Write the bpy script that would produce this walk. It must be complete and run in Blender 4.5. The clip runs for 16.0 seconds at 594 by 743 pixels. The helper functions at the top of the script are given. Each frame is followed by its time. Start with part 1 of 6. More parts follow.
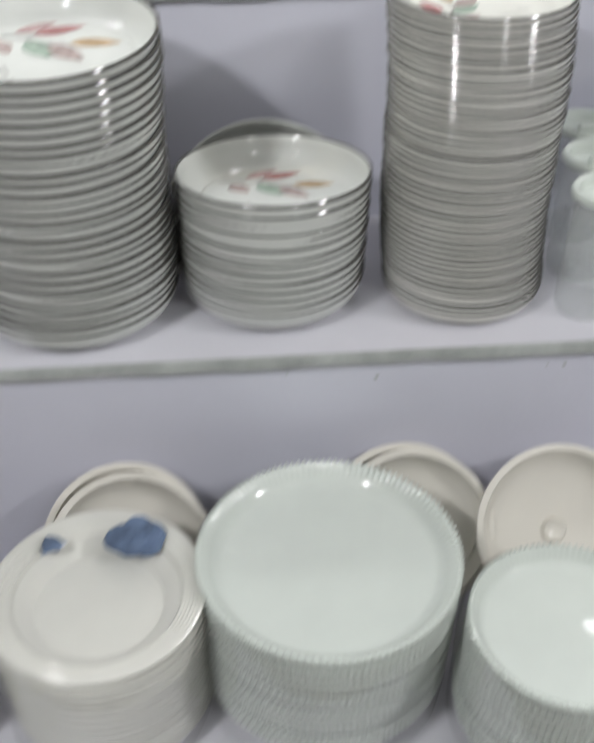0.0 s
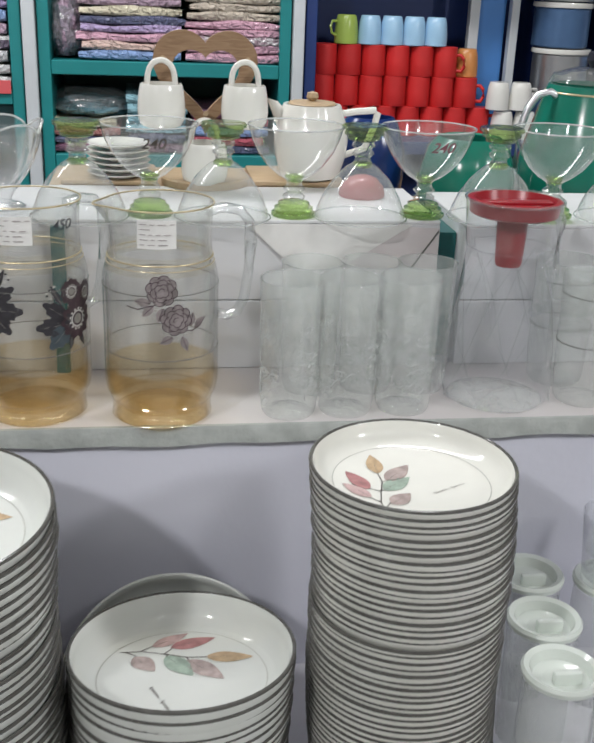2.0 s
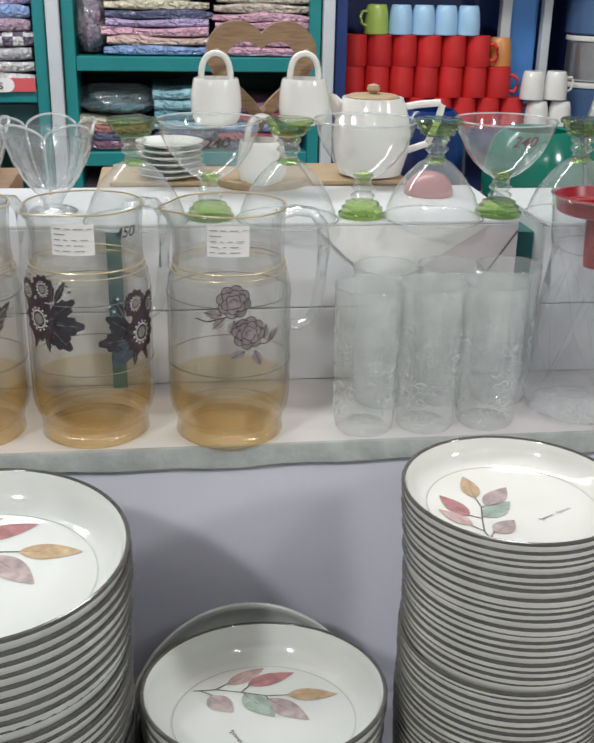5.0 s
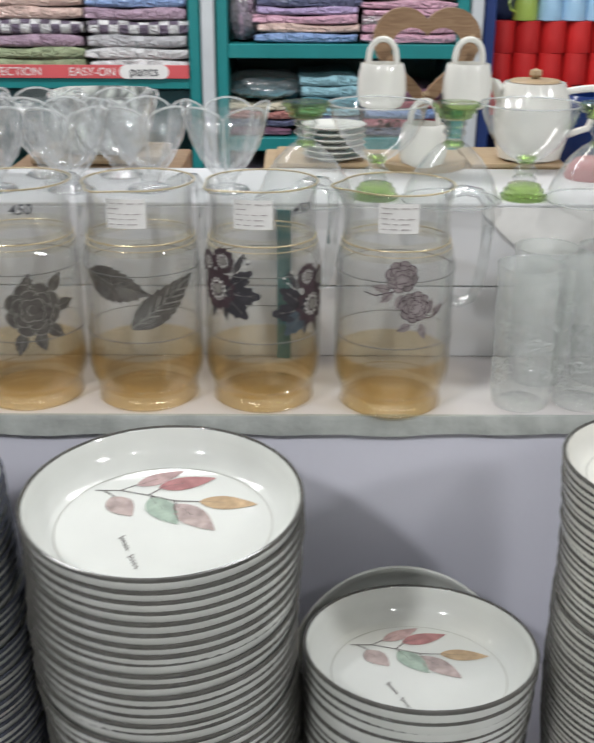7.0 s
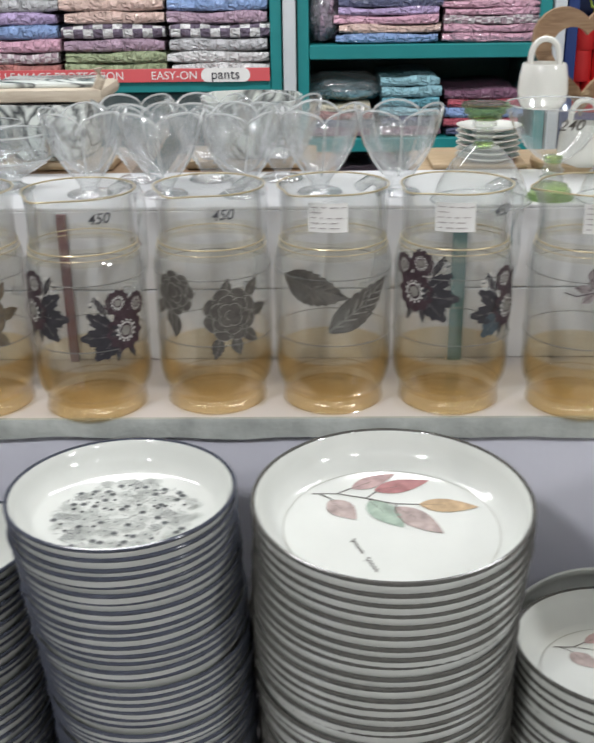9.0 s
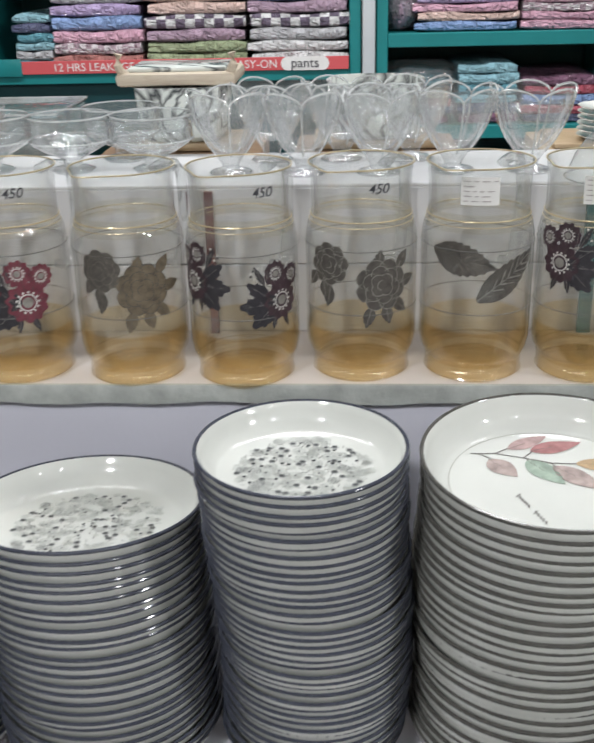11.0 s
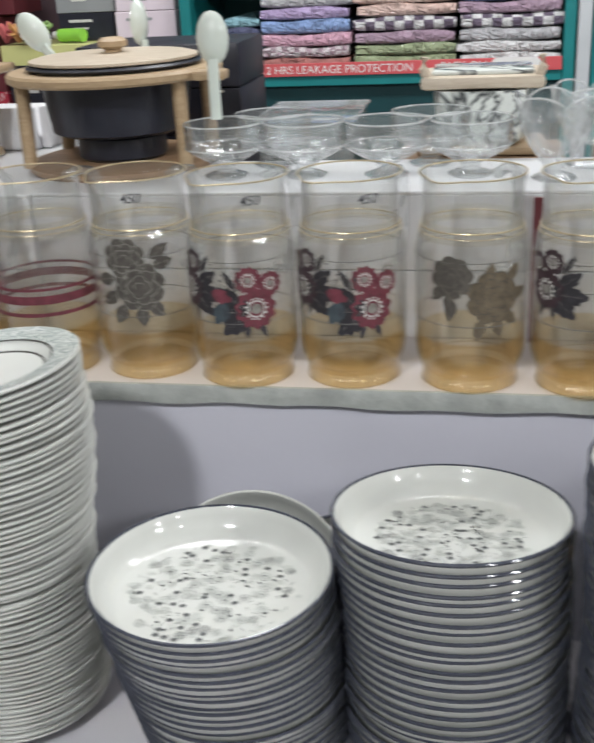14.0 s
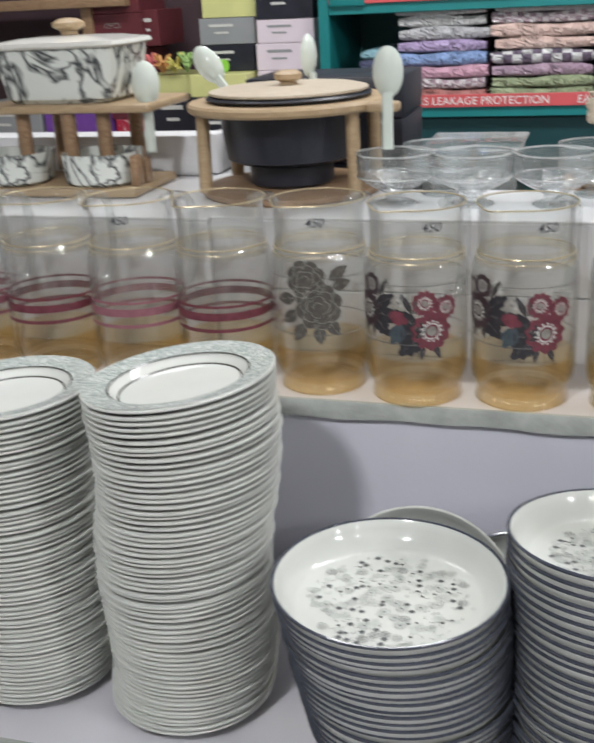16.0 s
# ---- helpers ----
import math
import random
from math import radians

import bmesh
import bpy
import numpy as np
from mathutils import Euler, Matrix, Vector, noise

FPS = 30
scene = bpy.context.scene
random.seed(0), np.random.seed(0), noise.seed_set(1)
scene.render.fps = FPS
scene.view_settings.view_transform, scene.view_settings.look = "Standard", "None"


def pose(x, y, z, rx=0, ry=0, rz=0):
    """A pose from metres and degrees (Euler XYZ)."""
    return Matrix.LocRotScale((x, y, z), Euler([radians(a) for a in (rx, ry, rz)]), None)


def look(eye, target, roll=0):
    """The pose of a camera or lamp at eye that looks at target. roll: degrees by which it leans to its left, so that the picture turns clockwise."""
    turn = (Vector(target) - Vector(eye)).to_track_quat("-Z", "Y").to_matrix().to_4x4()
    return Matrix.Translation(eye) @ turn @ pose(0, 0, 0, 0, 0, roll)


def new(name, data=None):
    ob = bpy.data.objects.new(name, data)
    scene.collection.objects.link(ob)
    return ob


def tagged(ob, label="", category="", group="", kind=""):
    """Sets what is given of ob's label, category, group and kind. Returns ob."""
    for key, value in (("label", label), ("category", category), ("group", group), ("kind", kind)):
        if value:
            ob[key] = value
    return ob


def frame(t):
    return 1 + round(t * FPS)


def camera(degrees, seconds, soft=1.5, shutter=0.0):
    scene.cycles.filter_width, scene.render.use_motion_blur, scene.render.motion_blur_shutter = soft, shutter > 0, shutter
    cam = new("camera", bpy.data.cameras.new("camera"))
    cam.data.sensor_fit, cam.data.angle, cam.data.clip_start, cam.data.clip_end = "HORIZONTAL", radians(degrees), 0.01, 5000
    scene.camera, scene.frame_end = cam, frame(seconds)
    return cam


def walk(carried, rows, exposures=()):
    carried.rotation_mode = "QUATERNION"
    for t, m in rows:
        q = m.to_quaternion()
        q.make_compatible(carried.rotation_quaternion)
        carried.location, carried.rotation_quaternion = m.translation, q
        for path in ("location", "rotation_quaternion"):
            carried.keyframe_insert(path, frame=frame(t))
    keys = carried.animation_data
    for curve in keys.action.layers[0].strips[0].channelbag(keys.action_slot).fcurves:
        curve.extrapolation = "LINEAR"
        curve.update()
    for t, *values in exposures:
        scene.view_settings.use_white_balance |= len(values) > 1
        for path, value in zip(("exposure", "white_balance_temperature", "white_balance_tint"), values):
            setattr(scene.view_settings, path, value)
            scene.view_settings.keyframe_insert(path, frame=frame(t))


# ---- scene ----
cam = camera(32.7, 16.0, soft=2.0, shutter=0.9)
METRES, EYE, TILT, LEAN, TURN = 1.05, 1.5, -38.5, 0.0, -4.7
ROWS = [
    (0.0, 0.0, 0.0, 0.0, 0.0, 0.0, -0.0),
    (0.5, 0.0044, 0.0336, 0.0544, -2.51, 3.62, 1.32),
    (1.0, -0.0002, 0.0528, 0.1058, -3.22, 9.05, 1.97),
    (1.5, 0.0027, 0.0699, 0.137, -3.57, 14.59, 0.78),
    (2.0, 0.0158, 0.0865, 0.1601, -3.67, 16.99, 0.27),
    (2.5, 0.0164, 0.1151, 0.1805, -4.16, 16.89, 0.69),
    (3.0, -0.0069, 0.149, 0.2024, -4.06, 16.67, 1.01),
    (5.5, -0.0437, 0.1416, 0.1932, -1.73, 16.67, 0.57),
    (6.0, -0.0586, 0.1386, 0.1909, -0.18, 16.74, -0.44),
    (6.5, -0.0681, 0.1308, 0.1842, 1.06, 16.47, -1.21),
    (7.0, -0.0692, 0.1096, 0.1691, 3.36, 15.9, -3.01),
    (7.5, -0.0794, 0.1007, 0.1684, 5.1, 17.1, -4.18),
    (8.0, -0.1209, 0.1035, 0.1709, 4.85, 17.04, -3.49),
    (8.5, -0.1681, 0.1003, 0.1674, 4.84, 16.2, -2.99),
    (11.0, -0.3029, 0.0546, 0.1251, 7.03, 15.3, -3.85),
    (11.5, -0.2974, 0.0276, 0.1094, 9.87, 15.09, -7.05),
    (12.0, -0.2849, 0.0119, 0.0952, 11.62, 14.65, -8.85),
    (12.5, -0.2937, 0.0027, 0.0897, 13.32, 14.51, -10.02),
    (13.0, -0.3565, 0.0197, 0.0991, 11.42, 14.23, -8.3),
    (13.5, -0.444, 0.0295, 0.1125, 11.13, 15.02, -7.01),
    (14.0, -0.5006, 0.0318, 0.1164, 13.36, 14.75, -7.12),
    (14.5, -0.5172, 0.019, 0.1113, 14.24, 15.2, -7.74),
    (15.0, -0.5315, 0.009, 0.1058, 14.64, 15.82, -8.12),
    (15.5, -0.5459, -0.0014, 0.0954, 16.22, 15.28, -9.49),
    (16.0, -0.5551, -0.0212, 0.0875, 18.29, 15.53, -10.62),
]
walk(cam, [(t, pose(0, 0, EYE, TILT, LEAN, TURN) @ pose(METRES * x, METRES * y, METRES * z, 90 + pitch, roll, yaw)) for t, x, y, z, yaw, pitch, roll in ROWS])

# ---- world and light ----
scene.cycles.transparent_max_bounces = 32
world = bpy.data.worlds.new("world")
scene.world = world
world.use_nodes = True
world.node_tree.nodes["Background"].inputs[0].default_value = (0.75, 0.8, 0.9, 1)
world.node_tree.nodes["Background"].inputs[1].default_value = 0.05


def area_lamp(name, place, target, size, watts, colour=(1, 0.97, 0.93)):
    data = bpy.data.lights.new(name, "AREA")
    data.shape, data.size, data.size_y = "RECTANGLE", size[0], size[1]
    data.energy, data.color = watts, colour
    lamp = new(name, data)
    lamp.matrix_basis = look(place, target)
    return lamp


WHITE = (0.975, 0.985, 1.0)
area_lamp("lamp_key", (-0.98, -0.40, 2.51), (-0.3, 1.0, 1.1), (0.13, 0.13), 16.5, WHITE)
area_lamp("lamp_second", (0.80, -0.60, 2.50), (0.0, 1.0, 1.1), (0.16, 0.16), 3.5, WHITE)
area_lamp("lamp_third", (2.20, -0.40, 2.65), (0.1, 1.0, 1.1), (0.24, 0.24), 25, WHITE)
# two broad unseen panels, added as fill for the stand and the far shelves
area_lamp("lamp_fill_front", (-0.3, -1.1, 2.93), (-0.3, -0.4, 0), (3.2, 1.0), 9.5, WHITE)
area_lamp("lamp_fill_back", (-0.55, 2.0, 2.93), (-0.55, 2.3, 0), (2.8, 0.3), 52, WHITE)

# ---- materials ----


def material(name):
    m = bpy.data.materials.new(name)
    m.use_nodes = True
    return m, m.node_tree.nodes, m.node_tree.links, m.node_tree.nodes["Principled BSDF"]


def paint(name, colour, rough=0.5, vary=0.08, scale=20.0, bump=0.0, bump_scale=200.0, metal=0.0, coat=0.0, per_object=0.0):
    """An opaque surface: base colour broken up at two scales, with fine relief."""
    m, nodes, links, bsdf = material(name)
    coord = nodes.new("ShaderNodeTexCoord")
    big = nodes.new("ShaderNodeTexNoise")
    big.inputs["Scale"].default_value, big.inputs["Detail"].default_value = scale, 6
    links.new(coord.outputs["Object"], big.inputs["Vector"])
    ramp = nodes.new("ShaderNodeMapRange")
    ramp.inputs["From Min"].default_value, ramp.inputs["From Max"].default_value = 0.3, 0.7
    ramp.inputs["To Min"].default_value, ramp.inputs["To Max"].default_value = 1 - vary, 1 + vary
    links.new(big.outputs["Fac"], ramp.inputs["Value"])
    value = ramp.outputs["Result"]
    if per_object:
        info = nodes.new("ShaderNodeObjectInfo")
        spread = nodes.new("ShaderNodeMapRange")
        spread.inputs["To Min"].default_value, spread.inputs["To Max"].default_value = 1 - per_object, 1 + per_object
        links.new(info.outputs["Random"], spread.inputs["Value"])
        times = nodes.new("ShaderNodeMath")
        times.operation = "MULTIPLY"
        links.new(value, times.inputs[0])
        links.new(spread.outputs["Result"], times.inputs[1])
        value = times.outputs[0]
    tint = nodes.new("ShaderNodeVectorMath")
    tint.operation = "SCALE"
    tint.inputs[0].default_value = colour
    links.new(value, tint.inputs["Scale"])
    links.new(tint.outputs["Vector"], bsdf.inputs["Base Color"])
    bsdf.inputs["Roughness"].default_value, bsdf.inputs["Metallic"].default_value = rough, metal
    bsdf.inputs["Coat Weight"].default_value = coat
    bsdf.inputs["Coat Roughness"].default_value = 0.08
    if bump:
        fine = nodes.new("ShaderNodeTexNoise")
        fine.inputs["Scale"].default_value, fine.inputs["Detail"].default_value = bump_scale, 4
        links.new(coord.outputs["Object"], fine.inputs["Vector"])
        relief = nodes.new("ShaderNodeBump")
        relief.inputs["Strength"].default_value, relief.inputs["Distance"].default_value = bump, 0.004
        links.new(fine.outputs["Fac"], relief.inputs["Height"])
        links.new(relief.outputs["Normal"], bsdf.inputs["Normal"])
    return m


def clear_glass(name, tint=(0.97, 0.985, 0.975), haze=0.05, rough=0.03, bump=0.0, bump_scale=60.0, low=None, low_to=0.07, edge=0.75, sharp=4.5, stretch=1.0, mirror=0.06):
    """A thin wall of clear glass: it lets light through, tinted, and mirrors more at grazing angles.
    low: the tint of the bottom, up to the height low_to, for glass that is stained there.
    sharp: how narrow the mirroring edge is; stretch: below 1 draws the unevenness out into upright streaks."""
    m, nodes, links, bsdf = material(name)
    nodes.remove(bsdf)
    out = nodes["Material Output"]
    clear, gloss, dull = nodes.new("ShaderNodeBsdfTransparent"), nodes.new("ShaderNodeBsdfGlossy"), nodes.new("ShaderNodeBsdfDiffuse")
    clear.inputs["Color"].default_value = (*tint, 1)
    gloss.inputs["Roughness"].default_value = rough
    dull.inputs["Color"].default_value = (0.88, 0.90, 0.89, 1)
    coord = nodes.new("ShaderNodeTexCoord")
    if low:
        split = nodes.new("ShaderNodeSeparateXYZ")
        links.new(coord.outputs["Object"], split.inputs[0])
        step = nodes.new("ShaderNodeMapRange")
        step.interpolation_type = "SMOOTHSTEP"
        step.inputs["From Min"].default_value, step.inputs["From Max"].default_value = low_to - 0.0015, low_to + 0.0015
        links.new(split.outputs["Z"], step.inputs["Value"])
        pick = nodes.new("ShaderNodeMix")
        pick.data_type = "RGBA"
        pick.inputs["A"].default_value, pick.inputs["B"].default_value = (*low, 1), (*tint, 1)
        links.new(step.outputs["Result"], pick.inputs["Factor"])
        links.new(pick.outputs["Result"], clear.inputs["Color"])
        tone = nodes.new("ShaderNodeMix")
        tone.data_type = "RGBA"
        tone.inputs["A"].default_value, tone.inputs["B"].default_value = (0.72, 0.58, 0.36, 1), (0.88, 0.90, 0.89, 1)
        links.new(step.outputs["Result"], tone.inputs["Factor"])
        links.new(tone.outputs["Result"], dull.inputs["Color"])
    facing = nodes.new("ShaderNodeLayerWeight")
    facing.inputs["Blend"].default_value = 0.5
    power = nodes.new("ShaderNodeMath")
    power.operation = "POWER"
    power.inputs[1].default_value = sharp
    links.new(facing.outputs["Facing"], power.inputs[0])
    amount = nodes.new("ShaderNodeMapRange")
    amount.inputs["To Min"].default_value, amount.inputs["To Max"].default_value = mirror, edge
    links.new(power.outputs[0], amount.inputs["Value"])
    specks = nodes.new("ShaderNodeTexNoise")
    specks.inputs["Scale"].default_value = bump_scale
    drawn = nodes.new("ShaderNodeMapping")
    drawn.inputs["Scale"].default_value = (1, 1, stretch)
    links.new(coord.outputs["Object"], drawn.inputs["Vector"])
    links.new(drawn.outputs["Vector"], specks.inputs["Vector"])
    # share of white diffuse that stands in for the pale sheen on glass
    pale_sheen = nodes.new("ShaderNodeMapRange")
    pale_sheen.inputs["To Min"].default_value, pale_sheen.inputs["To Max"].default_value = haze * 0.5, haze * 1.5
    links.new(specks.outputs["Fac"], pale_sheen.inputs["Value"])
    first, second = nodes.new("ShaderNodeMixShader"), nodes.new("ShaderNodeMixShader")
    links.new(pale_sheen.outputs["Result"], first.inputs[0])
    links.new(clear.outputs[0], first.inputs[1])
    links.new(dull.outputs[0], first.inputs[2])
    links.new(amount.outputs["Result"], second.inputs[0])
    links.new(first.outputs[0], second.inputs[1])
    links.new(gloss.outputs[0], second.inputs[2])
    if bump:
        relief = nodes.new("ShaderNodeBump")
        relief.inputs["Strength"].default_value, relief.inputs["Distance"].default_value = bump, 0.004
        links.new(specks.outputs["Fac"], relief.inputs["Height"])
        links.new(relief.outputs["Normal"], gloss.inputs["Normal"])
        links.new(relief.outputs["Normal"], facing.inputs["Normal"])
    links.new(second.outputs[0], out.inputs["Surface"])
    return m


def wood(name, colour, dark, scale=30.0, rough=0.45):
    m, nodes, links, bsdf = material(name)
    coord = nodes.new("ShaderNodeTexCoord")
    squeeze = nodes.new("ShaderNodeMapping")
    squeeze.inputs["Scale"].default_value = (1, 6, 6)
    links.new(coord.outputs["Object"], squeeze.inputs["Vector"])
    grain = nodes.new("ShaderNodeTexNoise")
    grain.inputs["Scale"].default_value, grain.inputs["Detail"].default_value, grain.inputs["Distortion"].default_value = scale, 6, 1.2
    links.new(squeeze.outputs["Vector"], grain.inputs["Vector"])
    ramp = nodes.new("ShaderNodeValToRGB")
    ramp.color_ramp.elements[0].position, ramp.color_ramp.elements[1].position = 0.32, 0.68
    ramp.color_ramp.elements[0].color, ramp.color_ramp.elements[1].color = (*dark, 1), (*colour, 1)
    links.new(grain.outputs["Fac"], ramp.inputs["Fac"])
    links.new(ramp.outputs["Color"], bsdf.inputs["Base Color"])
    bsdf.inputs["Roughness"].default_value = rough
    return m


def marbled(name, base, ink, scale=14.0, lo=0.46, hi=0.54, rough=0.12):
    """Glazed ware with swirled dark veins."""
    m, nodes, links, bsdf = material(name)
    coord = nodes.new("ShaderNodeTexCoord")
    swirl = nodes.new("ShaderNodeTexNoise")
    swirl.inputs["Scale"].default_value, swirl.inputs["Detail"].default_value, swirl.inputs["Distortion"].default_value = scale, 2.5, 3.5
    links.new(coord.outputs["Object"], swirl.inputs["Vector"])
    ramp = nodes.new("ShaderNodeValToRGB")
    e = ramp.color_ramp.elements
    e[0].position, e[0].color = lo, (*base, 1)
    e[1].position, e[1].color = hi, (*base, 1)
    mid = e.new((lo + hi) / 2)
    mid.color = (*ink, 1)
    links.new(swirl.outputs["Fac"], ramp.inputs["Fac"])
    links.new(ramp.outputs["Color"], bsdf.inputs["Base Color"])
    bsdf.inputs["Roughness"].default_value = rough
    return m


def cloth(name, colour, second=None, stripe=0.0):
    """Folded towel in clear wrapping: woven relief under a glossy coat, with a second colour in bands or checks."""
    m, nodes, links, bsdf = material(name)
    coord = nodes.new("ShaderNodeTexCoord")
    noise_node = nodes.new("ShaderNodeTexNoise")
    noise_node.inputs["Scale"].default_value, noise_node.inputs["Detail"].default_value = 45, 5
    links.new(coord.outputs["Object"], noise_node.inputs["Vector"])
    ramp = nodes.new("ShaderNodeValToRGB")
    e = ramp.color_ramp.elements
    e[0].position, e[0].color = 0.3, (*[c * 0.8 for c in colour], 1)
    e[1].position, e[1].color = 0.7, (*colour, 1)
    links.new(noise_node.outputs["Fac"], ramp.inputs["Fac"])
    colour_out = ramp.outputs["Color"]
    if second:
        check = nodes.new("ShaderNodeTexChecker")
        check.inputs["Scale"].default_value = stripe
        check.inputs["Color2"].default_value = (*second, 1)
        links.new(coord.outputs["Object"], check.inputs["Vector"])
        links.new(colour_out, check.inputs["Color1"])
        colour_out = check.outputs["Color"]
    links.new(colour_out, bsdf.inputs["Base Color"])
    bsdf.inputs["Roughness"].default_value = 0.75
    bsdf.inputs["Coat Weight"].default_value, bsdf.inputs["Coat Roughness"].default_value = 0.9, 0.05
    wrinkle = nodes.new("ShaderNodeTexNoise")
    wrinkle.inputs["Scale"].default_value, wrinkle.inputs["Detail"].default_value, wrinkle.inputs["Distortion"].default_value = 40, 4, 1.5
    links.new(coord.outputs["Object"], wrinkle.inputs["Vector"])
    relief = nodes.new("ShaderNodeBump")
    relief.inputs["Strength"].default_value, relief.inputs["Distance"].default_value = 1.0, 0.034
    links.new(wrinkle.outputs["Fac"], relief.inputs["Height"])
    links.new(relief.outputs["Normal"], bsdf.inputs["Normal"])
    links.new(relief.outputs["Normal"], bsdf.inputs["Coat Normal"])
    return m


PLATE_WHITE = paint("plate_white", (0.690, 0.705, 0.670), 0.07, 0.02, 30, per_object=0.03)
PLATE_WARM = paint("plate_warm", (0.76, 0.755, 0.70), 0.08, 0.02, 30, per_object=0.03)
PLATE_PALE = paint("plate_pale_green", (0.68, 0.725, 0.675), 0.08, 0.02, 30, per_object=0.02)
PLATE_CREAM = paint("plate_cream", (0.76, 0.73, 0.66), 0.16, 0.03, 20)
RIM_DARK = paint("rim_dark", (0.062, 0.068, 0.092), 0.1, 0.15, 120)
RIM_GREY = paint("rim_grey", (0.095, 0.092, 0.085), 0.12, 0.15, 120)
FOOT_GREY = paint("unglazed_underside", (0.33, 0.33, 0.35), 0.4, 0.05, 60)
BOARD_WHITE = paint("board_white", (0.67, 0.67, 0.755), 0.42, 0.035, 6, 0.08, 90)
BOARD_TOP = paint("board_top", (0.72, 0.71, 0.76), 0.35, 0.04, 8, 0.05, 90)
BOARD_PINK = paint("shelf_paper", (0.66, 0.62, 0.62), 0.4, 0.05, 9)
CARTON_TOP = paint("carton_top", (0.70, 0.70, 0.71), 0.4, 0.04, 8)
BOARD_EDGE = paint("board_edge", (0.40, 0.42, 0.40), 0.6, 0.2, 35, 0.3, 150)
CARTON_WHITE = paint("carton_white", (0.68, 0.68, 0.70), 0.45, 0.03, 10)
JUG_GLASS = clear_glass("jug_glass", (0.984, 0.988, 0.985), 0.016, 0.02, 0.5, 45, low=(0.955, 0.882, 0.735), low_to=0.053, edge=0.92, sharp=3.3, stretch=0.12)
TUMBLER_GLASS = clear_glass("tumbler_glass", (0.982, 0.990, 0.986), 0.17, 0.03, 0.9, 110, edge=0.8, sharp=3.0, stretch=0.4)
SUNDAE_GLASS = clear_glass("sundae_glass", (0.972, 0.978, 0.982), 0.075, 0.03, 1.0, 70, edge=0.95, sharp=2.2, stretch=0.3)
CLEAR = clear_glass("clear_glass", (0.95, 0.96, 0.955), 0.10, 0.03, 0.25, 40, edge=0.9, sharp=3.2)
CUT_GLASS = clear_glass("cut_glass", (0.965, 0.975, 0.978), 0.06, 0.02, 0.9, 48, edge=0.95, sharp=2.6)
FROST = clear_glass("frosted_relief", (0.97, 0.98, 0.975), 0.30, 0.15, 0.1, 60, edge=0.25)
GREEN_GLASS = clear_glass("green_glass", (0.66, 0.79, 0.46), 0.035, 0.03, 0.8, 70, edge=0.85, sharp=2.2)
LAVENDER_GLASS = clear_glass("carafe_glass", (0.945, 0.95, 0.965), 0.07, 0.02, 0.45, 20, edge=0.9, sharp=3.2)
AMBER_BASE = clear_glass("amber_base", (0.97, 0.93, 0.82), 0.03, 0.04, 0.6, 60, low=(0.975, 0.925, 0.81), low_to=1.0, edge=0.35, sharp=3.5)
NECK_STAIN = clear_glass("neck_stain", (0.985, 0.955, 0.885), 0.05, 0.03, 0.4, 60, edge=0.85, sharp=3.0)
# strong white haze paints in the bright lines along glass rims
RIM_GLASS = clear_glass("rim_glass", (0.96, 0.97, 0.975), 0.38, 0.05, 0.5, 90, edge=0.8, sharp=2.4)
GOLD = paint("gold_line", (0.62, 0.52, 0.33), 0.3, 0.1, 80, metal=0.5)
LINE_GREY = paint("etched_line", (0.16, 0.16, 0.15), 0.5)
PLUM = paint("print_plum", (0.055, 0.03, 0.04), 0.5, 0.3, 160)
PRINT_RED = paint("print_red", (0.17, 0.04, 0.058), 0.5, 0.25, 160)
PRINT_TEAL = paint("print_teal", (0.06, 0.08, 0.095), 0.5, 0.2, 160)
PRINT_WHITE = paint("print_white", (0.66, 0.65, 0.62), 0.5, 0.1, 160)
PRINT_GREY = paint("print_grey", (0.095, 0.085, 0.075), 0.5, 0.3, 160)
PRINT_GREY_LIGHT = paint("print_grey_light", (0.27, 0.26, 0.235), 0.5, 0.25, 160)
PRINT_GOLD = paint("print_gold", (0.16, 0.128, 0.088), 0.45, 0.3, 160)
PRINT_INK = paint("print_ink", (0.034, 0.031, 0.038), 0.5, 0.3, 160)
PRINT_DIM = paint("print_dim", (0.15, 0.135, 0.115), 0.5, 0.3, 160)
PRINT_MAUVE = paint("print_mauve", (0.27, 0.235, 0.235), 0.5, 0.3, 160)
PRINT_PINK = paint("print_pink", (0.30, 0.12, 0.15), 0.4, 0.15, 160)
LEAF_RED = paint("leaf_red", (0.42, 0.20, 0.20), 0.25, 0.25, 110)
LEAF_TAN = paint("leaf_tan", (0.50, 0.36, 0.22), 0.25, 0.25, 110)
LEAF_GREEN = paint("leaf_green", (0.34, 0.42, 0.35), 0.25, 0.25, 110)
LEAF_MAUVE = paint("leaf_mauve", (0.42, 0.34, 0.32), 0.25, 0.25, 110)
LEAF_ROSE = paint("leaf_rose", (0.48, 0.34, 0.33), 0.25, 0.25, 110)
STEM = paint("stem_brown", (0.09, 0.075, 0.07), 0.3)
RING_GREY = paint("ring_grey", (0.50, 0.50, 0.46), 0.25)
DOT_BLACK = paint("dot_black", (0.075, 0.08, 0.085), 0.3)
DOT_GREY = paint("dot_grey", (0.42, 0.44, 0.42), 0.3, 0.2, 200)
DOT_PALE = paint("dot_pale", (0.60, 0.62, 0.585), 0.2, 0.08, 200)
DOT_MID = paint("dot_mid", (0.20, 0.21, 0.21), 0.3, 0.2, 200)
